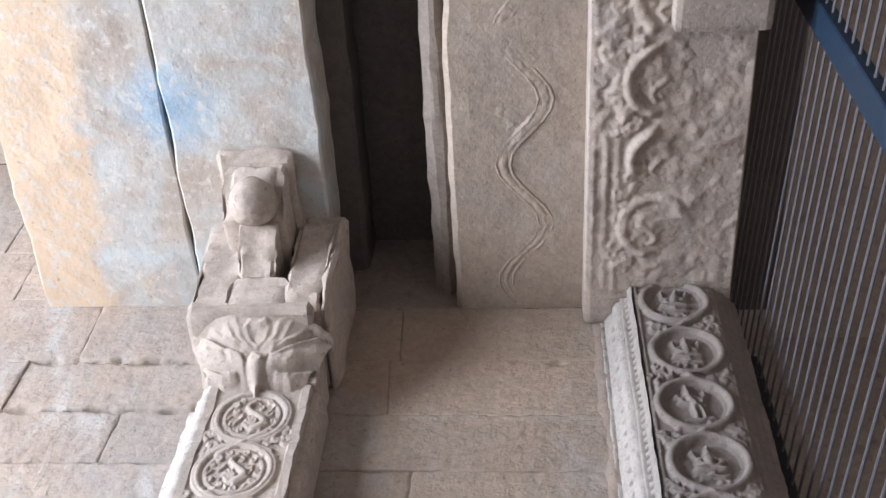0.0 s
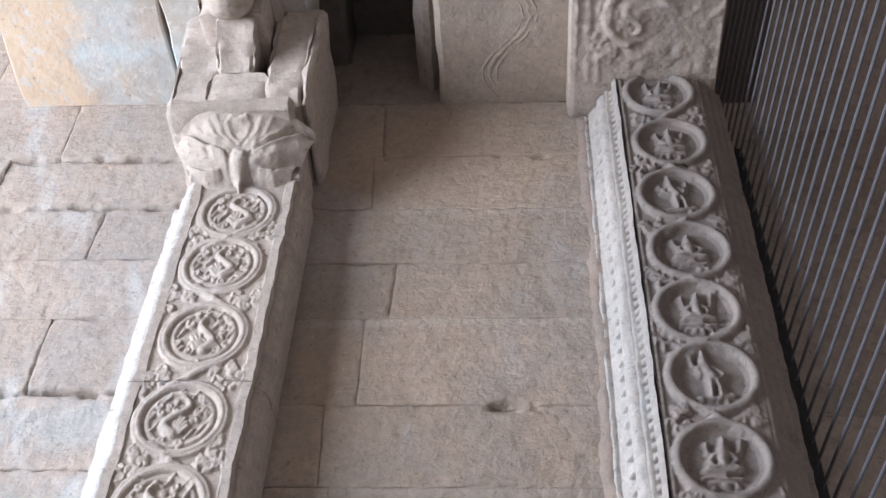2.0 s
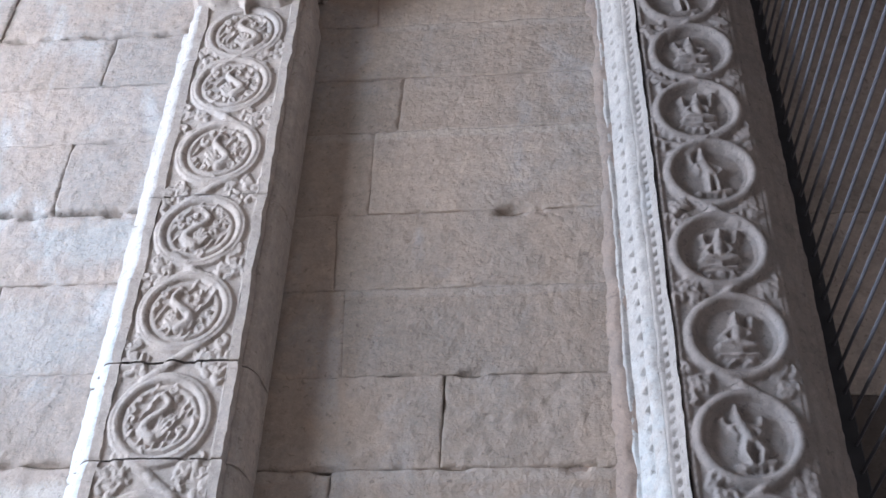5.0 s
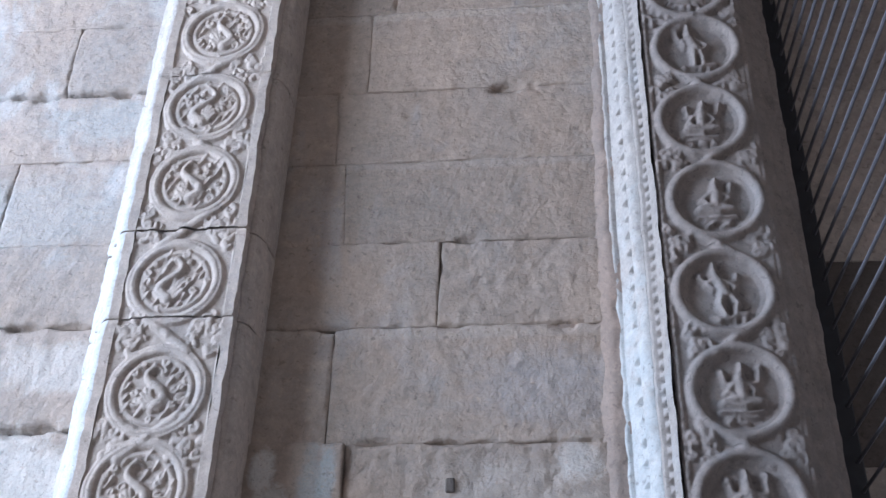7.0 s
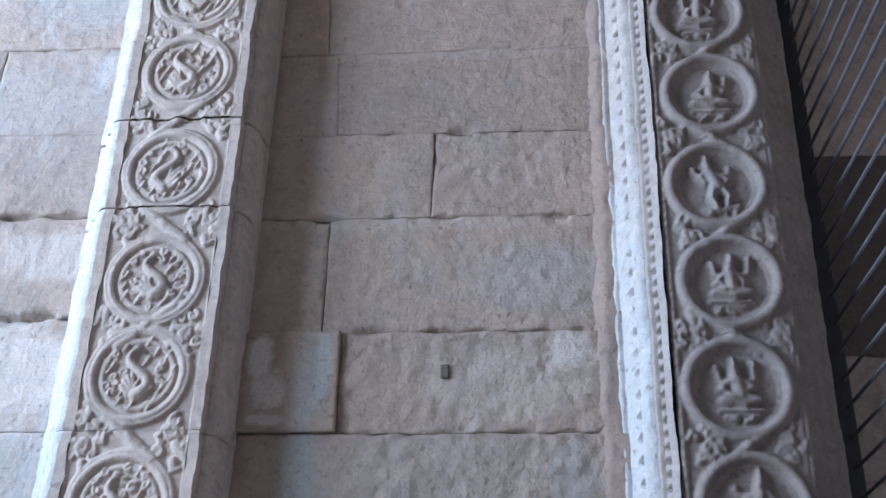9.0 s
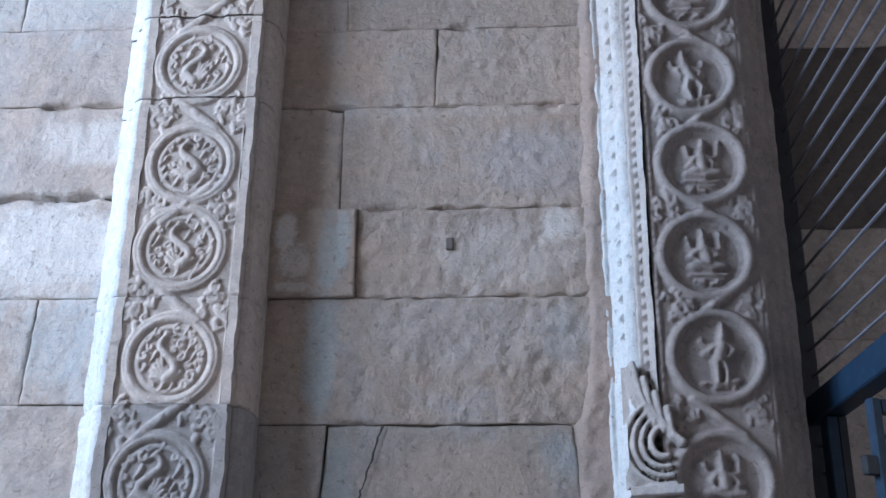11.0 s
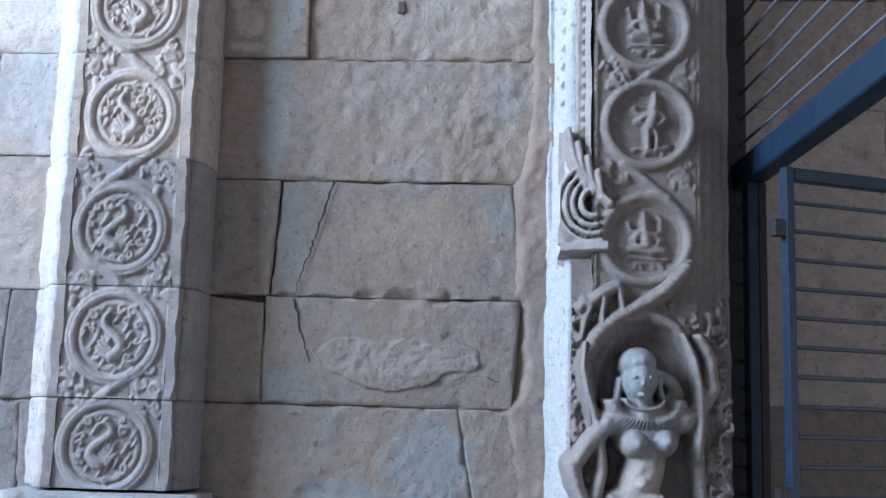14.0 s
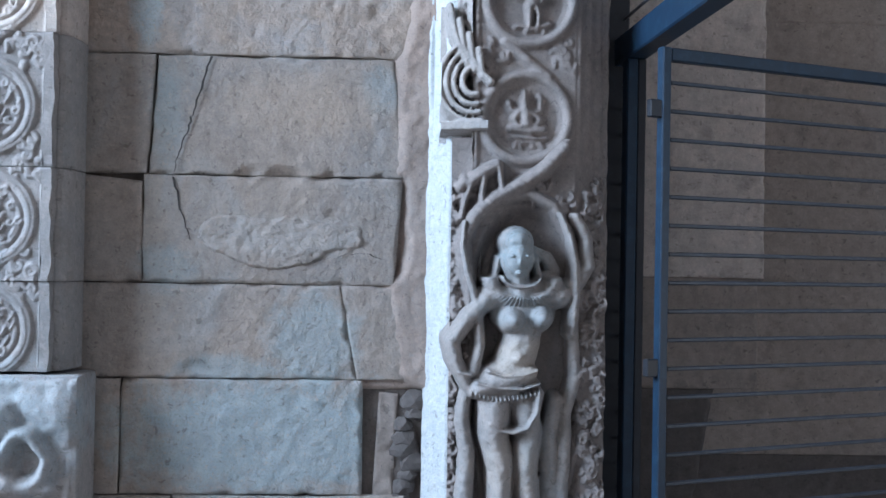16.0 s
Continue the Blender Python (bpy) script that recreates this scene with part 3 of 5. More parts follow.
def ring_band(u, v, cu, cv, r, w, h):
    d = np.hypot(u - cu, v - cv)
    a = h * np.sqrt(np.clip(1 - ((d - r) / w) ** 2, 0, 1)) * (1 - 0.22 * np.exp(-((d - r - 0.25 * w) / (0.22 * w)) ** 2))
    b = 0.55 * h * np.sqrt(np.clip(1 - ((d - r + 1.75 * w) / (0.5 * w)) ** 2, 0, 1))
    return np.maximum(a, b)


def left_height(u, v):
    out = np.zeros_like(u)
    for k, z in enumerate(L_RINGS):
        near = np.abs(v - z) < 0.22
        if not near.any():
            continue
        c = L_X + (-0.006 if k % 2 else -0.002)
        out = np.maximum(out, ring_band(u, v, c, z, 0.101, 0.0145, 0.018))
        out = np.maximum(out, foliage(u, v, c, z, 0.082, 40 + k, 0.0165))
        if k:
            zm = (z + L_RINGS[k - 1]) / 2
            s = 1 if k % 2 else -1
            out = np.maximum(out, stroke(u, v, [(c - s * 0.055, zm - 0.045), (c, zm), (c + s * 0.055, zm + 0.045)], 0.013, 0.017))
            out = np.maximum(out, dome(u, v, c, zm, 0.022, 0.013, 0.021, 0.8 * s))
            for side in (-1, 1):
                out = np.maximum(out, curls(u, v, c + side * 0.092, zm, 90 + 2 * k + side, 0.058, 0.015))
                out = np.maximum(out, curls(u, v, c + side * 0.062, zm + side * s * 0.012, 190 + 2 * k + side, 0.026, 0.012))
    edge = np.abs(u - L_X)
    out = np.maximum(out, 0.013 * smoothstep(0.1185, 0.1225, edge))
    return 0.60 * out + 0.0016 * fractal(u, v, 40, 2) + 0.0025 * fractal(u, v, 9, 6, 2) - 0.0085


# ---- left pilaster ----
pilaster = empty("pilaster", "carved granite wall pilaster with ringed bird medallions", "pilaster", (L_X, 0, 0))
inv = Matrix.Translation((-L_X, 0, 0))


def own(ob):
    ob.matrix_parent_inverse = inv
    return ob


SEGMENTS = [4.262, 4.02, 3.514, 3.03, 2.793, 2.270, 2.013, 1.707, 1.448, 1.244]
for k, (z1, z0) in enumerate(zip(SEGMENTS, SEGMENTS[1:])):
    g = 0.0009
    shift = 0.004 * math.sin(5.1 * k)
    # side profile: outer face, rounded outer roll, front, fillet, groove and inner step
    prof = [(-1.047, 0.0), (-1.047, -0.040), (-1.026, -0.044), (-1.019, -0.060), (-1.015, -0.086), (-1.001, -0.098), (-0.991, -0.102), (-0.988, -0.128), (-0.977, -0.142), (-0.968, -0.149), (-0.960, -0.150), (-0.9375, -0.149), (-0.9375, -0.10),
            (-0.6925, -0.10), (-0.6925, -0.150), (-0.671, -0.150), (-0.669, -0.124), (-0.665, -0.124), (-0.655, -0.119), (-0.646, -0.105), (-0.640, -0.082), (-0.637, -0.05), (-0.637, 0.0)]
    zs = [z0 + g, z0 + g + 0.006] + [z0 + (z1 - z0) * j / 22 for j in range(1, 22)] + [z1 - g - 0.006, z1 - g]
    verts, faces = [], []
    for j, z in enumerate(zs):
        tuck = 0.0022 if j in (0, len(zs) - 1) else 0.0
        for i, (x, y) in enumerate(prof):
            w = 0.0045 * wob(x + y * 3, z, 17, 4 + k) + 0.0025 * wob(x, z + y, 60, 5)
            live = 1 if y < -0.01 else 0
            verts.append((x + live * (w + tuck * (1 if x < L_X else -1)), y + live * (0.5 * w + tuck) + shift * live, z))
    n = len(prof)
    roll = []
    for j in range(len(zs) - 1):
        for i in range(n - 1):
            a = j * n + i
            (roll if i < 10 else faces).append((a, a + n, a + n + 1, a + 1)[::-1])
    faces.append(tuple(range(n))[::-1])
    faces.append(tuple((len(zs) - 1) * n + i for i in range(n)))
    tone = CARVED_GREY if z1 < 2.1 else CARVED
    block = own(meshed("shaft_block", verts, faces, tone, pilaster))
    edge_vs = [verts[j * n + i] for j in range(len(zs)) for i in range(11)]
    edge_fs = [(j * 11 + i, j * 11 + i + 1, (j + 1) * 11 + i + 1, (j + 1) * 11 + i) for j in range(len(zs) - 1) for i in range(10)]
    meshed("edge_roll", edge_vs, edge_fs, LIMED_LIT, block, "lime-washed rolled outer edge, side light in its colour", True)
    m = max(2, int((z1 - z0) / 0.0021))
    panel = relief("medallion_panel", np.linspace(-0.9365, -0.6935, 128), np.linspace(z0 + 0.0012, z1 - 0.0012, m),
                   lambda u, v, h, s=shift: (u, L_Y + 0.0155 - h - 0.006 + s, v), left_height, tone, block, "carved ring medallions with birds and foliage", 1)

# rough base block with a worn animal in relief
def base_height(u, v):
    h = 0.03 + 0.022 * fractal(u, v, 7, 4)
    for cu, cv, ru, rv, hh in ((-0.86, 1.10, 0.11, 0.06, 0.05), (-0.77, 1.14, 0.05, 0.05, 0.055), (-0.93, 1.01, 0.03, 0.08, 0.04), (-0.80, 1.00, 0.03, 0.08, 0.04), (-0.73, 1.06, 0.025, 0.08, 0.04)):
        h = np.maximum(h, 0.02 + dome(u, v, cu, cv, ru, rv, hh))
    for cu, cv in ((-0.712, 1.050),):
        d = np.maximum(np.hypot(u - cu, (v - cv) * 0.9), 1.15 * (np.abs(u - cu) * 0.8 + (v - cv) * 0.55)) + 0.014 * fractal(u, v, 20, 3, 2)
        h = np.maximum(h - 0.030 * smoothstep(0.045, 0.030, d), 0.020 + 0.050 * np.sqrt(np.clip(1 - ((d - 0.052) / 0.020) ** 2, 0, 1)))
    h = np.maximum(h, 0.02 + stroke(u, v, [(-0.86, 0.985), (-0.66, 0.990)], 0.022, 0.042))
    rim = np.minimum(np.minimum(u + 1.055, -0.60 - u), 1.236 - v)
    h = h + 0.014 * fractal(u, v, 22, 6, 3)
    return (h + 0.004 * fractal(u, v, 40, 7)) * smoothstep(-0.012, 0.018, rim + 0.006 * fractal(u, v, 25, 9)) - 0.02
base = own(part("base_block", box_bm(-1.06, -0.60, -0.158, 0.0, 0.0, 1.238, 0.012, 2), CARVED_GREY, pilaster, "rough base block with a worn animal relief"))
relief("animal_relief", np.linspace(-1.057, -0.603, 120), np.linspace(0.80, 1.236, 110), lambda u, v, h: (u, -0.158 - h, v), base_height, CARVED_GREY, base, "worn animal in high relief", 2)

# lotus capital that grows out of the shaft
def cap_place(u, v, h):
    t = np.clip((v - 4.20) / 0.178, 0, 1)
    wide = 0.135 + 0.075 * smoothstep(0.15, 0.95, t)
    out = 0.156 + 0.150 * t ** 1.4 - 0.030 * smoothstep(4.262, 4.225, v)
    a = u
    return (L_X - 0.01 + a * wide, -out - h + 0.10 * np.abs(a) ** 2.5 * t, v)
def cap_height(u, v):
    t = (v - 4.20) / 0.178
    a = np.abs(u)
    fan = smoothstep(0.0, 0.05, 0.26 + 0.50 * np.clip((t - 0.50) / 0.42, 0, 1) ** 0.8 - a) * smoothstep(0.47, 0.52, t)
    h = 0.022 * fan
    for line in ([(0.0, 0.60), (0.13, 0.70), (0.17, 0.82), (0.10, 0.90), (0.0, 0.85)], [(0.09, 0.58), (0.26, 0.72), (0.31, 0.90)], [(0.14, 0.57), (0.38, 0.72), (0.46, 0.90)], [(0.22, 0.56), (0.55, 0.76), (0.66, 0.91)]):
        h = np.maximum(h, stroke(a, t, line, 0.024, 0.034) * (fan > 0.5))
    for k in range(-3, 4):
        h = np.maximum(h, dome(u, t, 0.085 * k, 0.50, 0.036, 0.035, 0.040))
    h = np.maximum(h, stroke(a, t, [(0.26, 0.40), (0.55, 0.50), (0.85, 0.66), (1.02, 0.74)], (0.10, 0.19), 0.036))
    h = np.maximum(h, stroke(a, t, [(0.30, 0.50), (0.58, 0.64), (0.84, 0.84)], (0.03, 0.05), 0.042))
    h = np.maximum(h, stroke(a, t, [(0.42, 0.30), (0.70, 0.28), (0.98, 0.42)], (0.05, 0.10), 0.026))
    h = np.maximum(h, stroke(u, t, [(0.0, 0.36), (0.0, 0.22), (0.0, 0.06)], (0.21, 0.05), 0.052))
    h = np.maximum(h, 0.030 * smoothstep(0.92, 0.95, t))
    return 0.80 * h + 0.009 * fractal(u * 0.2, v, 20, 3) + 0.006 * fractal(u * 0.2, v, 70, 5, 2)
capital = own(relief("lotus_capital", np.linspace(-1, 1, 150), np.linspace(4.155, 4.376, 130), cap_place, cap_height, CARVED, pilaster, "lotus capital with drooping petals", 6))
own(part("capital_core", box_bm(-0.985, -0.650, -0.165, 0.0, 4.262, 4.376, 0.01), CARVED, pilaster))

# corbel bracket above it: neck, bud, cushion and side roll
def corbel(name, outline, x0, x1, label=""):
    """A block whose side outline (y, z) is drawn through its width, with worn edges."""
    bm = bmesh.new()
    rings = []
    for x in (x0, x0 + 0.012, x1 - 0.012, x1):
        inset = 0.008 if x in (x0, x1) else 0
        cy, cz = sum(p[0] for p in outline) / len(outline), sum(p[1] for p in outline) / len(outline)
        rings.append([bm.verts.new((x, y + inset * (1 if y < cy else -1), z + inset * (1 if z < cz else -1))) for y, z in outline])
    for a, b in zip(rings, rings[1:]):
        for i in range(len(outline)):
            j = (i + 1) % len(outline)
            bm.faces.new((a[i], a[j], b[j], b[i]))
    bm.faces.new(rings[0][::-1])
    bm.faces.new(rings[-1])
    bmesh.ops.triangulate(bm, faces=[f for f in bm.faces if len(f.verts) > 4])
    bmesh.ops.subdivide_edges(bm, edges=[e for e in bm.edges if e.calc_length() > 0.03], cuts=4, use_grid_fill=True)
    bmesh.ops.recalc_face_normals(bm, faces=bm.faces[:])
    bm.normal_update()
    for v in bm.verts:
        v.co += v.normal * ((0.022 if "crest" in name else 0.012) * noise.noise(v.co * 11) + 0.008 * noise.noise(v.co * 30) - 0.010 * max(0.0, noise.noise(v.co * 19 + Vector((3, 1, 7))) - 0.15))
    return own(part(name, bm, CARVED, pilaster, label, True))
corbel("abacus", [(0, 4.370), (-0.318, 4.370), (-0.335, 4.380), (-0.335, 4.400), (-0.318, 4.408), (0, 4.408)], -1.030, -0.672)
corbel("neck_block", [(0, 4.408), (-0.318, 4.408), (-0.326, 4.45), (-0.335, 4.50), (-0.343, 4.525), (0, 4.525)], -0.928, -0.758, "broken pedestal of the corbel neck")
corbel("neck_block", [(0, 4.525), (-0.340, 4.525), (-0.372, 4.570), (-0.415, 4.610), (-0.45, 4.648), (-0.45, 4.668), (0, 4.668)], -0.915, -0.805, "stepped corbel neck")
corbel("neck_wing", [(0, 4.408), (-0.285, 4.408), (-0.292, 4.50), (-0.305, 4.58), (-0.325, 4.615), (-0.322, 4.640), (-0.345, 4.665), (-0.350, 4.70), (-0.362, 4.74), (-0.366, 4.80), (0, 4.80)], -1.048, -0.920, "receding wing of the corbel")
corbel("bracket_arm", [(0, 4.668), (-0.45, 4.668), (-0.47, 4.70), (-0.535, 4.735), (-0.57, 4.765), (-0.57, 4.80), (0, 4.80)], -0.975, -0.785, "projecting bracket arm")
corbel("bracket_crest", [(0, 4.80), (-0.580, 4.795), (-0.60, 4.81), (-0.605, 4.835), (-0.595, 4.849), (0, 4.849)], -1.000, -0.768, "worn crest under the slab")
corbel("bracket_fillet", [(-0.52, 4.715), (-0.565, 4.745), (-0.58, 4.77), (-0.57, 4.79), (-0.52, 4.79)], -0.95, -0.815)
bm = bmesh.new()
bmesh.ops.create_uvsphere(bm, u_segments=32, v_segments=20, radius=0.074, matrix=Matrix.Translation((-0.872, -0.515, 4.672)) @ Matrix.Diagonal((1, 1, 1.04, 1)))
for v in bm.verts:
    v.co += Vector((v.co.x + 0.872, v.co.y + 0.515, v.co.z - 4.672)).normalized() * (0.007 * noise.noise(v.co * 14) + 0.003 * noise.noise(v.co * 45))
own(part("lotus_bud", bm, CARVED, pilaster, "smooth rounded bud boss", True))
# drum-shaped side corbels under the ceiling beam, each with a raised rim
drum = [(0, 4.41), (-0.295, 4.41), (-0.330, 4.455), (-0.342, 4.52), (-0.336, 4.60), (-0.334, 4.68), (-0.342, 4.75), (-0.352, 4.805), (0, 4.805)]
rim = [(y - (0.012 if y < -0.1 else 0), z + (0.006 if z > 4.6 else -0.004)) for y, z in drum]
corbel("side_corbel", drum, -0.765, -0.652, "rounded side corbel")
corbel("corbel_rim", rim, -0.652, -0.628, "raised rim of the side corbel")
corbel("corbel_cap", [(0, 4.805), (-0.335, 4.80), (-0.35, 4.82), (-0.345, 4.849), (0, 4.849)], -0.757, -0.624)

# ---- ceiling ----
def painted_plaster():
    """Old lime-painted soffit: cream and pale blue washes with a blue ring, peeling at its edges."""
    m, t, b = material("painted_soffit", 0.9)
    g = t.nodes.new("ShaderNodeNewGeometry")
    base = mixed(t, (0.47, 0.41, 0.36), (0.40, 0.34, 0.29), ramp(t, noise_tex(t, 5, 6, 0.65), 0.35, 0.65))
    sep = t.nodes.new("ShaderNodeSeparateXYZ")
    t.links.new(g.outputs["Position"], sep.inputs[0])
    def plus(a, b_):
        n = t.nodes.new("ShaderNodeMath")
        n.operation = "MULTIPLY_ADD"
        n.inputs[1].default_value = b_
        t.links.new(a, n.inputs[0])
        t.links.new(sep.outputs["X"], n.inputs[2])
        return n.outputs[0]
    wavy = plus(noise_tex(t, 4, 5, 0.6, warp=0.8), 0.45)
    cream = mixed(t, base, (0.60, 0.46, 0.34), ramp(t, wavy, -1.14, -1.22))
    blue_wash = ramp(t, noise_tex(t, 3.2, 5, 0.6, warp=1.0), 0.40, 0.62)
    inside = mixed(t, (0, 0, 0), blue_wash, ramp(t, wavy, -1.22, -1.14))
    c = mixed(t, cream, (0.47, 0.52, 0.53), inside)
    d = t.nodes.new("ShaderNodeVectorMath")
    d.operation = "DISTANCE"
    d.inputs[1].default_value = (-1.135, -0.75, 4.85)
    t.links.new(g.outputs["Position"], d.inputs[0])
    near = t.nodes.new("ShaderNodeMath")
    near.operation = "MULTIPLY_ADD"
    near.inputs[1].default_value = 0.12
    t.links.new(noise_tex(t, 16, 5, 0.7), near.inputs[0])
    t.links.new(d.outputs["Value"], near.inputs[2])
    c = mixed(t, c, (0.33, 0.47, 0.60), mixed(t, (0, 0, 0), (0.85, 0.85, 0.85), ramp(t, near.outputs[0], 0.24, 0.13)))
    c = mixed(t, c, (0.19, 0.30, 0.42), mixed(t, (0, 0, 0), (0.6, 0.6, 0.6), ramp(t, near.outputs[0], 0.13, 0.07)))
    c = mixed(t, c, (0.56, 0.54, 0.51), ramp(t, noise_tex(t, 26, 8, 0.75), 0.52, 0.62))
    c = mixed(t, c, (0.28, 0.24, 0.21), ramp(t, noise_tex(t, 40, 6, 0.7), 0.60, 0.72))
    t.links.new(c, b.inputs["Base Color"])
    bumped(t, b, [(noise_tex(t, 7, 6, 0.6), 0.5, 0.02), (noise_tex(t, 60, 6, 0.7), 0.45, 0.006)])
    return m


PAINTED = painted_plaster()


def slab(name, x0, x1, y0, y1, z0, z1, mat, label, edge=0.018):
    """A ceiling slab with a worn lower arris: soffit and sides as one lightly uneven mesh."""
    prof = [(x0, z1), (x0, z0 + edge), (x0 + edge, z0)] + [(x0 + edge + (x1 - x0 - 2 * edge) * k / 9, z0) for k in range(1, 9)] + [(x1 - edge, z0), (x1, z0 + edge), (x1, z1)]
    ys = [y0 + (y1 - y0) * j / 90 for j in range(91)]
    verts, faces = [], []
    for y in ys:
        for i, (x, z) in enumerate(prof):
            w = 0.008 * wob(x, y, 5, 21) + 0.005 * wob(x, y, 23, 22)
            chip = 0.012 * max(0, wob(x, y, 7, 33) - 0.1) if i in (1, 2, len(prof) - 2, len(prof) - 3) else 0
            verts.append((x + (w if i in (1, 2) else -w if i > len(prof) - 4 else 0) * 1.2, y, z + (w * 0.6 + chip if 0 < i < len(prof) - 1 else 0)))
    n = len(prof)
    for j in range(len(ys) - 1):
        for i in range(n - 1):
            a = j * n + i
            faces.append((a, a + 1, a + n + 1, a + n))
    faces += [tuple(range(n)), tuple(len(verts) - n + i for i in range(n))[::-1]]
    return tagged(meshed(name, verts, faces, mat), label, "ceiling", kind="structure")


slab("ceiling_1", -1.70, -1.155, -5.0, 0.0, 4.852, 5.45, PAINTED, "cream and pale blue painted stone ceiling slab", 0.006)
slab("ceiling_2", -1.150, -0.685, -5.0, 0.0, 4.848, 5.05, PAINTED, "painted stone ceiling slab with a blue ring stain", 0.007)
# beam and moulded edge take dark tones that stand for shade in the slot
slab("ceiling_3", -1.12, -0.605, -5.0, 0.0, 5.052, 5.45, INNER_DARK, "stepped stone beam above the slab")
slab("ceiling_4", -0.285, 0.20, -5.0, 0.0, 4.822, 5.45, CEIL, "stone ceiling slab with a raised serpent band")
slab("ceiling_5", -0.36, -0.28, -5.0, 0.0, 4.90, 5.45, INNER_BROWN, "moulded edge of the ceiling slab", 0.03)
ceiling_6 = part("ceiling_6", box_bm(-0.7, -0.2, -5.0, 0.0, 5.25, 5.6), SLOT_SHADE)
tagged(ceiling_6, "upper stones closing the ceiling slot, shade in their colour", "ceiling", kind="structure")
ceiling_7 = part("ceiling_7", box_bm(-4.6, -1.7, -5.4, 0.0, 5.9, 6.3), CEIL)
tagged(ceiling_7, "high stone ceiling near the entrance", "ceiling", kind="structure")
ceiling_8 = part("ceiling_8", box_bm(0.2, 4.4, -5.4, 1.3, 5.45, 5.9), INNER)
tagged(ceiling_8, "dim stone ceiling over the gate", "ceiling", kind="structure")
# added beam; its dark colour stands for the shaded soffit behind the lintel
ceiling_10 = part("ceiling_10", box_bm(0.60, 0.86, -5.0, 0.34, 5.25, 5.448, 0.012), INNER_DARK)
tagged(ceiling_10, "added dark beam over the grille, shade in its colour", "ceiling", kind="structure")
ceiling_9 = part("ceiling_9", box_bm(-1.7, 0.2, -5.4, 0.0, 5.6, 5.9), SLOT_SHADE)
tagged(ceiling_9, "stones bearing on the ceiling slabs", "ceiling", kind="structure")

# serpent in low relief along the soffit
def serpent(u, v):
    pts = []
    for k in range(61):
        y = -0.03 - 2.2 * k / 60
        pts.append((-0.055 + 0.066 * math.cos(2 * math.pi * (y + 0.76) / 0.43), y))
    inside = stroke(u, v, pts, (0.008, 0.034), 0.012)
    tube = stroke(u, v, [(a + 0.022, b) for a, b in pts], (0.004, 0.009), 0.015)
    ridge = stroke(u, v, [(a - 0.022, b) for a, b in pts], (0.004, 0.007), 0.012)
    return np.maximum(np.maximum(inside * 0.6, 0.5 * tube), 0.6 * ridge) * (0.78 + 0.25 * fractal(u, v, 9, 12, 2)) - 0.004 + 0.004 * fractal(u, v, 35, 3)
serpent_ob = relief("serpent_band", np.linspace(-0.155, 0.095, 80), np.linspace(-2.3, -0.02, 560), lambda u, v, h: (u, v, 4.822 - h), serpent, CEIL, None)
tagged(serpent_ob, "raised serpent band modelled in the ceiling plaster", "relief", kind="structure")

# ---- carved door jamb ----
J_X, J_Y = 0.403, -0.16
J_RINGS = [4.640, 4.397, 4.166, 3.942, 3.728, 3.520, 3.287, 3.055, 2.814, 2.582, 2.349, 2.112, 1.842]


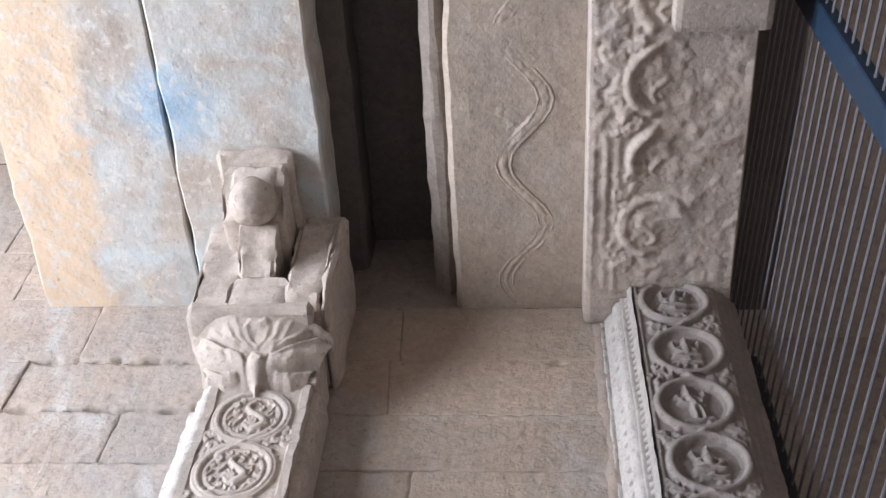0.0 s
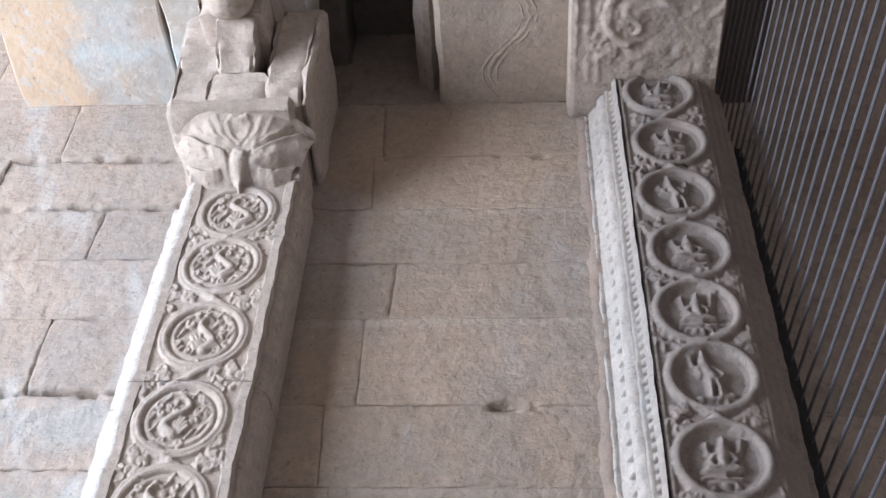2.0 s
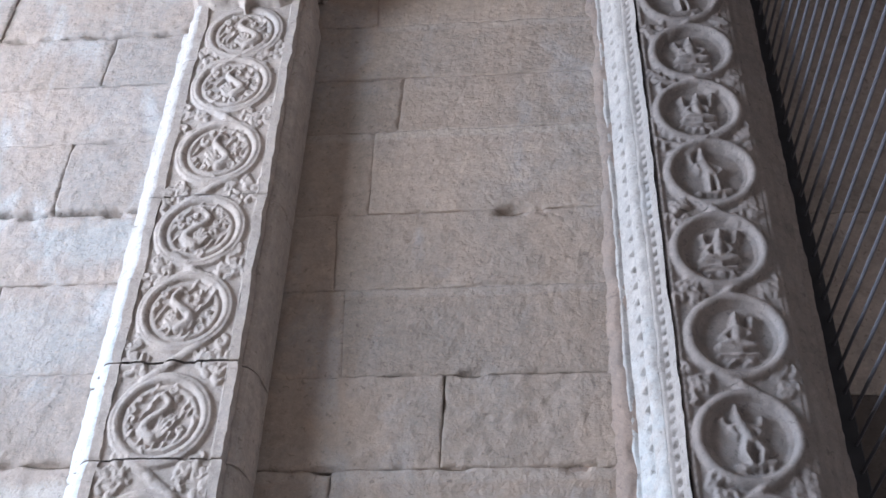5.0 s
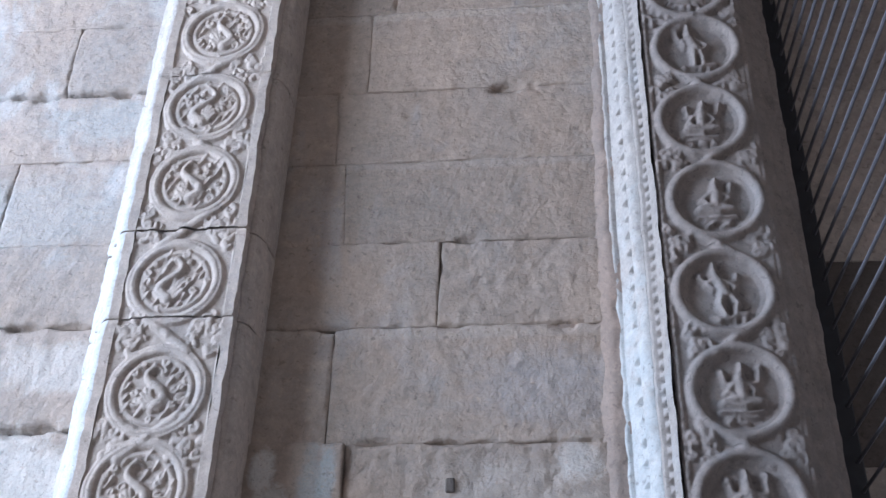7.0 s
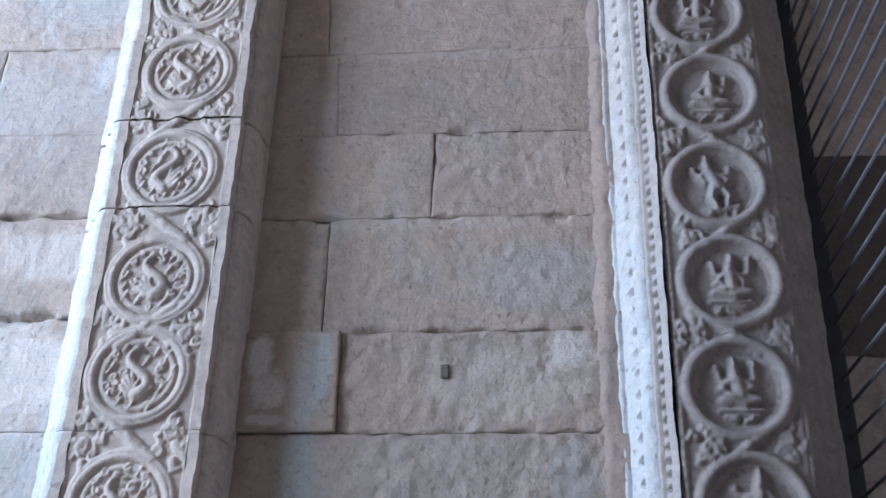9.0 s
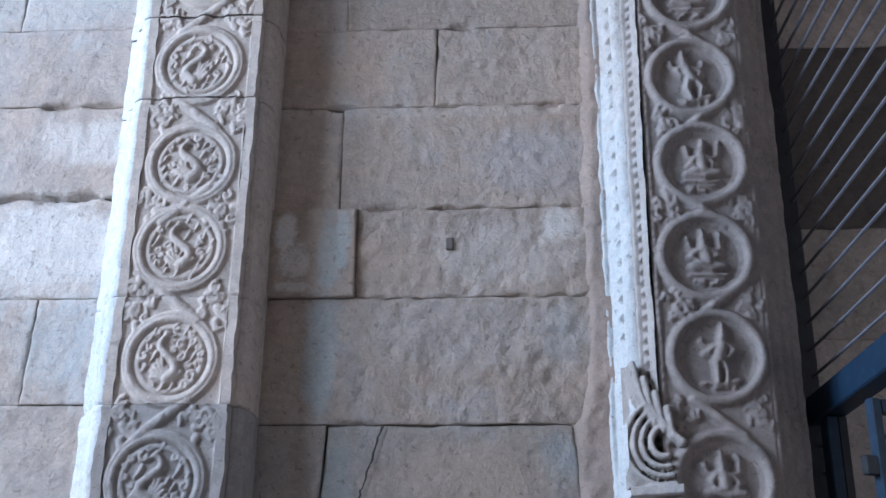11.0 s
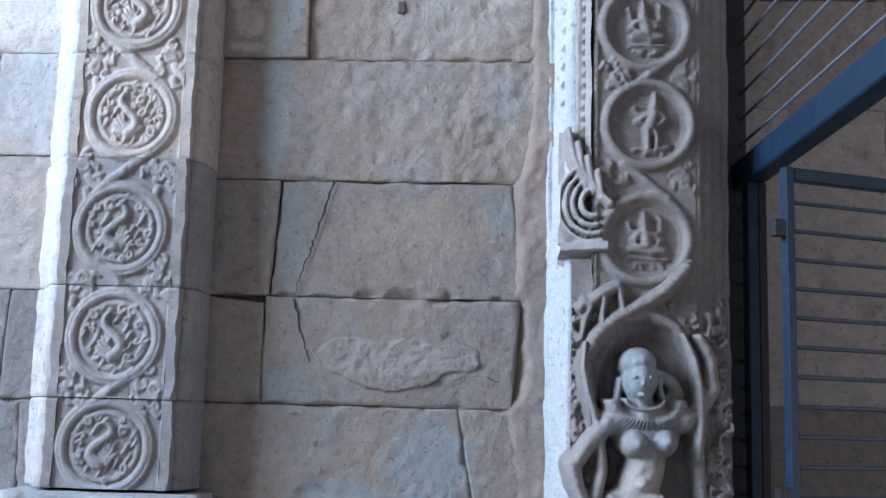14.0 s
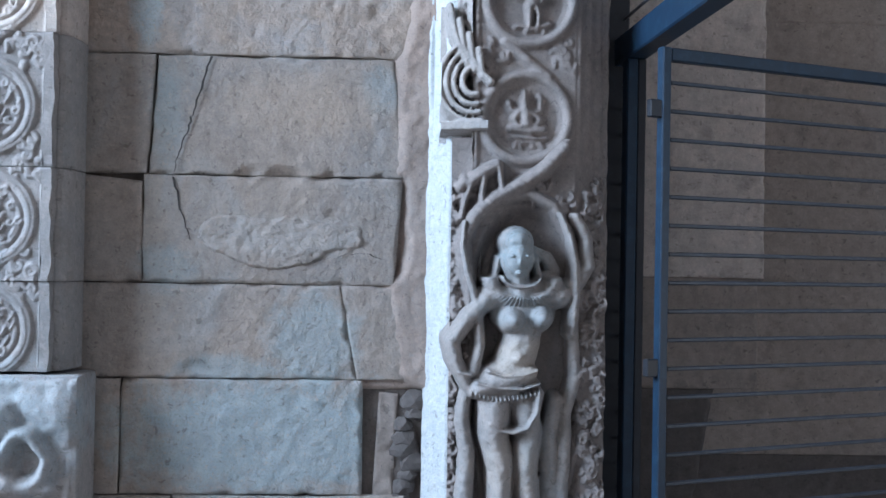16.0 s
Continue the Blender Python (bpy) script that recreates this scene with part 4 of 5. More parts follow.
def seated(u, v, cu, cv, s, seed, h):
    """A small worn deity, seated on a pedestal or standing: plain swellings only, no two alike."""
    g = random.Random(seed * 31 + 5)
    near = np.hypot(u - cu, v - cv) < 1.08 * s
    full = np.zeros_like(u)
    uu, vv = u[near], v[near]
    lean = g.uniform(-0.16, 0.16)
    x, y = (uu - cu) / s - lean * (vv - cv) / s - g.uniform(-0.06, 0.06), (vv - cv) / s
    x, y = x + 0.05 * fractal(uu, vv, 38, seed % 9, 2), y + 0.05 * fractal(uu, vv, 38, 3 + seed % 9, 2)
    out = np.zeros_like(uu)
    def put(shape):
        nonlocal out
        out = np.maximum(out, h * shape)
    stands = seed % 3 == 0
    tall = 0.10 if stands else -0.04
    sway = g.choice((-1, 1)) * (0.10 if stands else 0.03)
    put(dome(x, y, sway, 0.38 + tall, 0.14, 0.16, 1.1))
    put(stroke(x, y, [(sway, 0.46 + tall), (sway + 0.02, 0.62 + tall), (sway + 0.02, 0.78 + tall)], (0.135, 0.06), 0.9))
    put(stroke(x, y, [(sway - 0.13, 0.20 + tall), (sway + 0.13, 0.20 + tall)], 0.10, 0.9))
    put(stroke(x, y, [(sway, 0.20 + tall), (0.4 * sway, 0.02 + tall), (-0.4 * sway, -0.14 + tall)], (0.20, 0.18), 1.1))
    for k in (-1, 1):
        out_x, out_y = g.uniform(0.30, 0.42), g.uniform(-0.02, 0.12)
        put(stroke(x, y, [(sway + 0.17 * k, 0.20 + tall), (out_x * k, out_y + tall), (g.uniform(0.12, 0.28) * k, out_y + tall - g.uniform(0.05, 0.20))], (0.11, 0.085), 0.85))
        if g.random() < 0.75:
            lift = g.uniform(0.35, 0.62)
            put(stroke(x, y, [(sway + 0.18 * k, 0.22 + tall), (0.40 * k, 0.24 + tall), (0.44 * k, lift)], (0.085, 0.07), 0.6))
            put(dome(x, y, 0.45 * k, lift + 0.05, 0.10, 0.13, 0.7, g.uniform(-0.6, 0.6)))
    if stands:
        bend = g.uniform(0.05, 0.22)
        put(stroke(x, y, [(-0.4 * sway - 0.08, -0.12 + tall), (-bend, -0.38), (-0.10, -0.66)], (0.13, 0.075), 0.95))
        put(stroke(x, y, [(-0.4 * sway + 0.08, -0.12 + tall), (0.12 + 0.6 * bend, -0.36), (0.16, -0.64)], (0.12, 0.075), 0.9))
        put(stroke(x, y, [(-0.42, -0.70), (-0.1, -0.74), (0.2, -0.68), (0.46, -0.62)], (0.07, 0.11), 0.7))
    else:
        put(stroke(x, y, [(-0.10, -0.22), (-0.42, -0.30), (0.05, -0.40)], 0.125, 1.0))
        put(stroke(x, y, [(0.10, -0.22), (0.44, -0.29), (-0.05, -0.38)], 0.12, 0.95))
        put(stroke(x, y, [(-0.52, -0.53), (0.0, -0.56), (0.50, -0.52)], 0.055, 0.8))
        put(stroke(x, y, [(-0.36, -0.66), (0.36, -0.66)], 0.05, 0.5))
    for k in range(5):
        put(dome(x, y, g.uniform(-0.45, 0.45), -0.77 + g.uniform(-0.05, 0.04), g.uniform(0.07, 0.12), g.uniform(0.05, 0.09), g.uniform(0.4, 0.75), g.uniform(-0.8, 0.8)))
    full[near] = out
    return full


def jamb_height(u, v):
    out = np.zeros_like(u)
    sunk = np.zeros_like(u)
    for k, z in enumerate(J_RINGS):
        if not (np.abs(v - z) < 0.24).any():
            continue
        c = J_X + (0.005 if k % 2 else -0.003)
        d = np.hypot(u - c, v - z)
        sunk = np.maximum(sunk, 0.010 * smoothstep(0.092, 0.084, d))
        out = np.maximum(out, 0.020 * np.clip(1 - ((d - 0.0985) / 0.0130) ** 2, 0, 1) ** 0.4)
        out = np.maximum(out, 0.009 * np.sqrt(np.clip(1 - ((d - 0.0815) / 0.0035) ** 2, 0, 1)))
        out = np.maximum(out, seated(u, v, c, z, 0.084, 7 + k, 0.027))
        if k:
            zm = (z + J_RINGS[k - 1]) / 2
            s = 1 if k % 2 else -1
            out = np.maximum(out, stroke(u, v, [(c - s * 0.05, zm - 0.04), (c, zm), (c + s * 0.05, zm + 0.04)], 0.0125, 0.019))
            out = np.maximum(out, dome(u, v, c, zm, 0.024, 0.012, 0.023, 0.7 * s))
            for side in (-1, 1):
                out = np.maximum(out, curls(u, v, c + side * 0.083, zm, 300 + 2 * k + side, 0.05, 0.017 if side < 0 else 0.010))
    # plain fillets on the gate side, a row of beads on the wall side
    e = u - J_X
    out = np.where(e > 0.118, np.maximum(out * 0, 0.004 + 0.0035 * np.sin((e - 0.118) * 2 * math.pi / 0.026) ** 3), out)
    beads = 0.009 * np.sqrt(np.clip(1 - ((e + 0.117) / 0.0075) ** 2, 0, 1)) * (0.55 + 0.45 * np.abs(np.sin(v * math.pi / 0.021)))
    out = np.maximum(out, beads)
    worn = 0.003 * fractal(u, v, 8, 6, 2) + 0.0016 * fractal(u, v, 45, 2)
    return 0.85 * out - 0.7 * sunk + worn - 0.002


jamb = empty("door_jamb", "tall carved granite door jamb with scroll medallions", "door jamb", (J_X, 0, 0))
jinv = Matrix.Translation((-J_X, 0, 0))


def jown(ob):
    ob.matrix_parent_inverse = jinv
    return ob


JPROF = [(0.2785, -0.156), (0.279, -0.060), (0.585, -0.055), (0.585, -0.092), (0.600, -0.088), (0.606, -0.075), (0.606, 0.30)]
zs = [0.0] + [0.6 + 0.006 * j for j in range(int(4.12 / 0.006))] + [4.72]
verts, faces = [], []
n = len(JPROF)
for z in zs:
    for i, (x, y) in enumerate(JPROF):
        w = 0.004 * wob(x + y * 2, z, 14, 41) + 0.003 * wob(x, z - y, 55, 42)
        verts.append((x + (w if i < 4 else 0.8 * w), y + (0.6 * w if i < 5 else 0), z))
for j in range(len(zs) - 1):
    for i in range(n - 1):
        a = j * n + i
        faces.append((a, a + 1, a + n + 1, a + n))
faces.append(tuple((len(zs) - 1) * n + i for i in range(n)))


def splay_height(u, v):
    """Fillet, toothed band, plain roll, fillet, pierced bead band and arris, across the splayed edge."""
    h = 0.006 * smoothstep(0.115, 0.095, u) - 0.012 * smoothstep(0.030, 0.0, np.abs(u - 0.135))
    p = (v / 0.047 + 0.10 * fractal(u * 0, v, 6, 2, 2)) % 1
    tooth = np.clip(1 - np.abs(p - 0.5) / (0.22 * np.clip((u - 0.31) / 0.07, 0.02, 1)), 0, 1)
    h = h - 0.020 * np.clip(0.8 + 1.4 * fractal(u * 0.1, v, 14, 6, 2), 0, 1) * smoothstep(0.0, 0.30, tooth) * (u > 0.31) * smoothstep(1.90, 2.10, v) * smoothstep(0.42, 0.40, u)
    h = np.where(u > 0.39, np.maximum(h, 0.021 * np.sqrt(np.clip(1 - ((u - 0.525) / 0.115) ** 2, 0, 1)) - 0.010), h)
    h = np.where(u > 0.64, 0.010 * smoothstep(0.66, 0.675, u) * smoothstep(0.735, 0.72, u) - 0.004 - 0.010 * smoothstep(0.668, 0.645, u), h)
    hole = np.clip(1 - ((u - 0.795) / 0.055) ** 2 - (((v / 0.0275) % 1 - 0.5) / 0.30) ** 2, 0, 1)
    h = h - 0.018 * smoothstep(0, 0.4, hole)
    h = h + 0.012 * smoothstep(0.865, 0.885, u) * smoothstep(1.95, 2.10, v)
    worn = np.clip(0.85 + 0.9 * fractal(u * 0.2, v, 9, 4, 3), 0.4, 1.05) * (0.10 + 0.90 * smoothstep(1.80, 2.05, v))
    return h * worn - 0.030 * smoothstep(0.52, 0.66, u) * smoothstep(2.02, 1.85, v) + 0.0026 * fractal(u * 0.19, v, 42, 5, 3) + 0.004 * fractal(u * 0.19, v, 8, 9, 2)


def splay_place(u, v, h):
    return (0.177 + 0.1015 * u - 0.84 * h, 0.006 - 0.160 * u - 0.54 * h, v)


jown(relief("toothed_moulding", np.linspace(0, 0.645, 56), np.linspace(0.3, 4.72, 1700), splay_place, splay_height, LIMED_LIT, jamb, "lime-washed toothed band and roll, side light in the colour"))
jown(relief("bead_band", np.linspace(0.645, 1, 34), np.linspace(0.3, 4.72, 1700), splay_place, splay_height, MID_MOULDING, jamb, "mid-tone bead band and arris"))
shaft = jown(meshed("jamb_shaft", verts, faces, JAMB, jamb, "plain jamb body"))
cuts = [4.72, 4.29, 3.835, 3.405, 2.935, 2.465, 1.975, 1.70]
for z1, z0 in zip(cuts, cuts[1:]):
    relief("medallion_panel", np.linspace(0.2785, 0.5855, 156), np.linspace(z0, z1, int((z1 - z0) / 0.0021)),
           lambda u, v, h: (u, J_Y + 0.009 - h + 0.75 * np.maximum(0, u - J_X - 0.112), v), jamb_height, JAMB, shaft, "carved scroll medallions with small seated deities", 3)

# tail of the mythical beast that crosses the mouldings
def tail_height(u, v):
    out = np.zeros_like(u)
    for r, w in ((0.028, 0.010), (0.047, 0.009), (0.064, 0.009), (0.080, 0.008)):
        arc = [(0.280 + r * math.cos(a), 1.925 + 1.15 * r * math.sin(a)) for a in np.linspace(2.0, 4.9, 14)]
        out = np.maximum(out, stroke(u, v, arc, w, 0.026))
    for k in range(4):
        out = np.maximum(out, stroke(u, v, [(0.222 + 0.022 * k, 2.10 - 0.035 * k), (0.235 + 0.02 * k, 2.03 - 0.03 * k), (0.262 + 0.018 * k, 1.965 - 0.015 * k)], 0.011, 0.028))
    out = np.maximum(out, 0.03 * ((np.abs(v - 1.822) < 0.012) & (u < 0.315)))
    return np.where(out > 0.006, out - 0.014 + 0.003 * fractal(u, v, 40, 5), -0.075)
jown(relief("beast_tail", np.linspace(0.205, 0.335, 60), np.linspace(1.79, 2.115, 130), lambda u, v, h: (u, -0.132 - 0.42 * (u - 0.205) - h, v), tail_height, MID_MOULDING, jamb, "curled tail carved across the mouldings", 1))

# niche panel behind the statue, with the scroll stem that sweeps round it
def stem_height(u, v):
    out = 0.004 + 0.005 * fractal(u, v, 10, 3)
    stem = [(0.490, 1.775), (0.434, 1.716), (0.385, 1.685), (0.330, 1.655), (0.282, 1.612), (0.258, 1.560), (0.262, 1.50), (0.282, 1.44), (0.296, 1.38), (0.300, 1.32), (0.286, 1.26)]
    out = np.maximum(out, stroke(u, v, stem, (0.020, 0.021), 0.050) * (1 - 0.025 * np.sin((u * 0.8 + v) * 2 * math.pi / 0.017)))
    big = [(0.40 + 0.112 * math.cos(a), 1.846 + 0.112 * math.sin(a)) for a in np.linspace(0.6, -1.0, 10)]
    out = np.maximum(out, stroke(u, v, big + [(0.490, 1.775)], (0.012, 0.020), 0.034))
    arch = [(0.345, 1.655), (0.41, 1.668), (0.465, 1.640), (0.500, 1.58), (0.518, 1.51), (0.522, 1.44), (0.508, 1.34), (0.524, 1.255), (0.495, 1.177), (0.515, 1.08), (0.50, 0.95)]
    out = np.maximum(out, stroke(u, v, arch, (0.017, 0.014), 0.034))
    for k, (a, b) in enumerate(arch[1:] + stem[3:]):
        out = np.maximum(out, curls(u, v, a + (0.03 if a > 0.4 else -0.03), b, 600 + k, 0.035, 0.022))
    for k in range(16):
        out = np.maximum(out, curls(u, v, 0.243 + 0.008 * math.sin(k * 2.1), 0.68 + 0.065 * k, 640 + k, 0.042, 0.032))
        out = np.maximum(out, curls(u, v, 0.566 + 0.008 * math.sin(k * 1.7), 0.68 + 0.066 * k, 670 + k, 0.042, 0.030))
    # small prancing beast on the stem
    for pts, r in (([(0.268, 1.688), (0.300, 1.712), (0.334, 1.730)], 0.017), ([(0.262, 1.694), (0.252, 1.680)], 0.015), ([(0.338, 1.728), (0.344, 1.690), (0.346, 1.662)], 0.009), ([(0.305, 1.705), (0.300, 1.660), (0.302, 1.632)], 0.009), ([(0.275, 1.685), (0.262, 1.650), (0.254, 1.610)], 0.008)):
        out = np.maximum(out, stroke(u, v, pts, r, 0.042))
    return out - 0.012 + 0.0018 * fractal(u, v, 50, 4)
jown(relief("niche_panel", np.linspace(0.232, 0.590, 190), np.linspace(0.62, 1.795, 600), lambda u, v, h: (u, -0.150 - h + 0.75 * np.maximum(0, u - 0.515) * smoothstep(1.45, 1.75, v) + 0.002 * smoothstep(1.70, 1.79, v) - 0.012 * smoothstep(0.25, 0.30, u) * smoothstep(1.785, 1.70, v) + 0.042 * smoothstep(1.12, 0.88, np.sqrt(((u - 0.402) / 0.118) ** 2 + (np.maximum(v - 1.40, 0) / 0.235) ** 2)), v),
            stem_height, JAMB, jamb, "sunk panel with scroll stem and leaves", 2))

# ---- statue under the scroll ----
def union(a, b, k=0.010):
    t = np.clip(0.5 + 0.5 * (a - b) / k, 0, 1)
    return b + (a - b) * t + k * t * (1 - t)


def statue_height(u, v):
    f = -0.075 - 0.10 * smoothstep(0.246, 0.226, u)
    def add(shape, k=0.010):
        nonlocal f
        f = np.where(shape > 0, union(f, shape - 0.004, k), f)
    # raised arm, stem and drapery behind the body
    add(stroke(u, v, [(0.470, 1.425), (0.512, 1.452), (0.545, 1.505), (0.540, 1.57), (0.515, 1.615)], (0.026, 0.018), 0.046))
    add(stroke(u, v, [(0.512, 1.42), (0.516, 1.33), (0.522, 1.25), (0.500, 1.17), (0.498, 1.05), (0.49, 0.94)], (0.017, 0.020), 0.034))
    add(stroke(u, v, [(0.478, 1.20), (0.462, 1.10), (0.470, 0.95)], (0.018, 0.026), 0.034))
    add(stroke(u, v, [(0.262, 1.600), (0.257, 1.545), (0.268, 1.490), (0.284, 1.440), (0.297, 1.380), (0.300, 1.320), (0.286, 1.262)], (0.008, 0.019), 0.054), 0.008)
    add(stroke(u, v, [(0.425, 1.655), (0.472, 1.632), (0.500, 1.575), (0.514, 1.510), (0.517, 1.440), (0.508, 1.350)], (0.008, 0.016), 0.056), 0.008)
    # head, hair, ear rings
    add(stroke(u, v, [(0.425, 1.535), (0.455, 1.520), (0.470, 1.490), (0.452, 1.470)], (0.016, 0.022), 0.018), 0.012)
    add(stroke(u, v, [(0.340, 1.520), (0.334, 1.480), (0.346, 1.455)], (0.010, 0.014), 0.040), 0.012)
    add(stroke(u, v, [(0.424, 1.520), (0.432, 1.480), (0.424, 1.455)], (0.010, 0.014), 0.044), 0.012)
    add(stroke(u, v, [(0.384, 1.480), (0.392, 1.440)], 0.031, 0.068))
    add(dome(u, v, 0.382, 1.520, 0.0405, 0.056, 0.104), 0.010)
    add(dome(u, v, 0.380, 1.556, 0.0430, 0.040, 0.094), 0.006)
    add(dome(u, v, 0.380, 1.510, 0.0075, 0.016, 0.118), 0.004)
    add(dome(u, v, 0.381, 1.486, 0.013, 0.0060, 0.110), 0.003)
    for q in (-1, 1):
        add(dome(u, v, 0.381 + 0.017 * q, 1.524, 0.011, 0.0060, 0.111), 0.003)
    # shoulders and trunk
    add(stroke(u, v, [(0.318, 1.430), (0.392, 1.446), (0.480, 1.436)], 0.033, 0.062), 0.016)
    add(dome(u, v, 0.400, 1.395, 0.078, 0.058, 0.062), 0.014)
    add(stroke(u, v, [(0.400, 1.37), (0.395, 1.327), (0.382, 1.285), (0.368, 1.25)], (0.046, 0.050), 0.070), 0.012)
    add(dome(u, v, 0.370, 1.380, 0.034, 0.035, 0.108), 0.006)
    add(dome(u, v, 0.436, 1.386, 0.032, 0.034, 0.100), 0.006)
    add(dome(u, v, 0.386, 1.296, 0.026, 0.022, 0.082), 0.012)
    # hips, short flared skirt with a beaded hem, legs
    add(dome(u, v, 0.362, 1.245, 0.072, 0.048, 0.082), 0.014)
    add(stroke(u, v, [(0.412, 1.262), (0.362, 1.245), (0.300, 1.225)], (0.024, 0.030), 0.084), 0.010)
    add(stroke(u, v, [(0.336, 1.19), (0.334, 1.12), (0.352, 1.045), (0.350, 0.94), (0.345, 0.76)], (0.044, 0.026), 0.078), 0.012)
    add(stroke(u, v, [(0.404, 1.19), (0.414, 1.13), (0.408, 1.05), (0.420, 0.92), (0.42, 0.76)], (0.038, 0.026), 0.068), 0.012)
    add(stroke(u, v, [(0.432, 1.215), (0.428, 1.175), (0.406, 1.138)], (0.018, 0.008), 0.082), 0.006)
    for k in range(17):
        q = k / 16
        add(dome(u, v, 0.280 + 0.152 * q, 1.216 - 0.016 * math.sin(3.1 * q) + 0.006 * q, 0.0055, 0.013, 0.086), 0.004)
    add(stroke(u, v, [(0.292, 1.240), (0.340, 1.228), (0.395, 1.228), (0.434, 1.240)], 0.0055, 0.090), 0.004)
    add(stroke(u, v, [(0.318, 1.266), (0.352, 1.256), (0.395, 1.260), (0.428, 1.270)], 0.005, 0.090), 0.004)
    add(stroke(u, v, [(0.322, 1.150), (0.345, 1.134), (0.375, 1.130), (0.406, 1.140)], (0.006, 0.011), 0.084), 0.006)
    # hanging arm with a bracelet, and the feathered collar
    add(stroke(u, v, [(0.312, 1.422), (0.275, 1.385), (0.236, 1.330), (0.244, 1.285), (0.272, 1.232), (0.288, 1.215)], (0.027, 0.019), 0.064), 0.010)
    add(stroke(u, v, [(0.252, 1.262), (0.280, 1.256)], 0.009, 0.068))
    add(stroke(u, v, [(0.270, 1.215), (0.262, 1.15), (0.276, 1.08), (0.268, 0.94), (0.262, 0.78)], (0.018, 0.028), 0.050))
    for k in range(31):
        a = math.pi * (1.0 + k / 30)
        add(dome(u, v, 0.394 + 0.074 * math.cos(a), 1.474 + 0.050 * math.sin(a), 0.026, 0.0046, 0.076, math.atan2(0.044 * math.sin(a), 0.080 * math.cos(a))), 0.003)
    add(stroke(u, v, [(0.390 + 0.042 * math.cos(a), 1.478 + 0.024 * math.sin(a)) for a in np.linspace(3.2, 6.2, 9)], 0.006, 0.082), 0.004)
    add(dome(u, v, 0.395, 0.70, 0.12, 0.05, 0.09))
    return f + 0.0045 * fractal(u, v, 55, 3, 3) + 0.005 * fractal(u, v, 16, 8, 2)
statue = relief("statue", np.linspace(0.205, 0.580, 210), np.linspace(0.64, 1.625, 540), lambda u, v, h: (u, -0.147 - 1.1 * h, v), statue_height, STATUE, None, "", 2)
tagged(statue, "worn granite figure statue carved in high relief on the jamb", "statue")

# ---- carved lintel over the doorway ----
def lintel_height(u, v):
    out = np.zeros_like(u)
    for k, y in enumerate((-0.378, -0.612, -0.86, -1.10, -1.34)):
        c = 0.345 + (0.01 if k % 2 else -0.01)
        d = np.hypot(u - c, v - y)
        out = np.maximum(out, 0.022 * np.sqrt(np.clip(1 - ((d - 0.098) / 0.017) ** 2, 0, 1)) * smoothstep(0.05, -0.04, u - c + 0.02 + 0.22 * fractal(u, v, 8, 11 + k, 2)))
        out = np.maximum(out, foliage(u, v, c - 0.01, y, 0.085, 860 + k, 0.011) * smoothstep(0.05, -0.03, u - c))
        out = np.maximum(out, curls(u, v, c - 0.10, y + 0.12, 800 + 2 * k, 0.06, 0.014))
        if k > 1:
            out = np.maximum(out, np.maximum(curls(u, v, 0.19, y + 0.03, 820 + k, 0.09, 0.014), curls(u, v, 0.20, y - 0.06, 840 + k, 0.08, 0.014)))
    out = np.maximum(out, 0.004 * (np.sin((u - 0.14) * 2 * math.pi / 0.035) > 0.2) * (u < 0.235))
    return out * (0.55 + 0.45 * smoothstep(-0.3, 0.3, fractal(u, v, 11, 21, 2))) + 0.014 * fractal(u, v, 8, 4, 3) + 0.006 * fractal(u, v, 40, 6)
lintel = part("door_lintel", box_bm(0.128, 0.590, -5.0, 0.0, 4.726, 5.30, 0.02, 2), CARVED)
tagged(lintel, "heavy carved granite lintel over the gate", "lintel", kind="structure")
relief("lintel_carving", np.linspace(0.14, 0.580, 130), np.linspace(-1.50, -0.145, 400), lambda u, v, h: (u, v, 4.722 - h), lintel_height, CARVED, lintel, "worn scroll carving on the lintel soffit", 2)

part("lintel_boss", box_bm(0.345, 0.606, -1.75, -1.02, 4.655, 4.73, 0.02, 2), CARVED, lintel, "projecting boss under the lintel")

# ---- gate ----
G_X = 0.690
grille = empty("gate_grille", "fixed blue steel grille of thin grey rods", "grille", (G_X, 0, 0))
grille.rotation_euler = (0, 0, radians(2.6))
ginv = Matrix.Translation((-G_X, 0, 0))
def gown(ob):
    ob.matrix_parent_inverse = ginv
    return ob
gown(part("transom", box_bm(G_X - 0.025, G_X + 0.03, -4.99, 0.34, 2.018, 2.088, 0.004), BLUE, grille, "blue painted transom bar"))
gown(part("post", box_bm(0.668, 0.694, 0.0, 0.05, 0.0, 2.017, 0.003), BLUE, grille, "blue painted gate post"))
gown(part("stop_bar", box_bm(0.695, 0.716, 0.004, 0.045, 0.0, 2.017, 0.003), DARK, grille, "dark stop bar behind the post"))
# dark upright that fills the strip between jamb and rods
gown(part("dark_upright", box_bm(0.612, 0.704, 0.125, 0.22, 0.0, 4.72, 0.004), DARK, grille, "dark upright strip beside the jamb"))
gown(part("mullion", box_bm(G_X - 0.02, G_X + 0.02, -1.09, -1.005, 2.09, 5.248, 0.004), BLUE, grille, "blue upright mullion"))
rod = rod_bm((G_X, 0.34, 0), (G_X, -4.99, 0), 0.0042)
first = gown(part("rod", rod, STEEL, grille))
first.location = (0, 0, 2.14)
def again(ob, z):
    o = ob.copy()
    scene.collection.objects.link(o)
    o.location = (ob.location[0], ob.location[1], z)
    return o
for k in range(1, 47):
    again(first, 2.14 + 0.0667 * k)
stub = gown(part("short_rod", rod_bm((G_X, 0.34, 0), (G_X, 0.02, 0), 0.0045), STEEL, grille))
stub.location = (0, 0, 0.10)
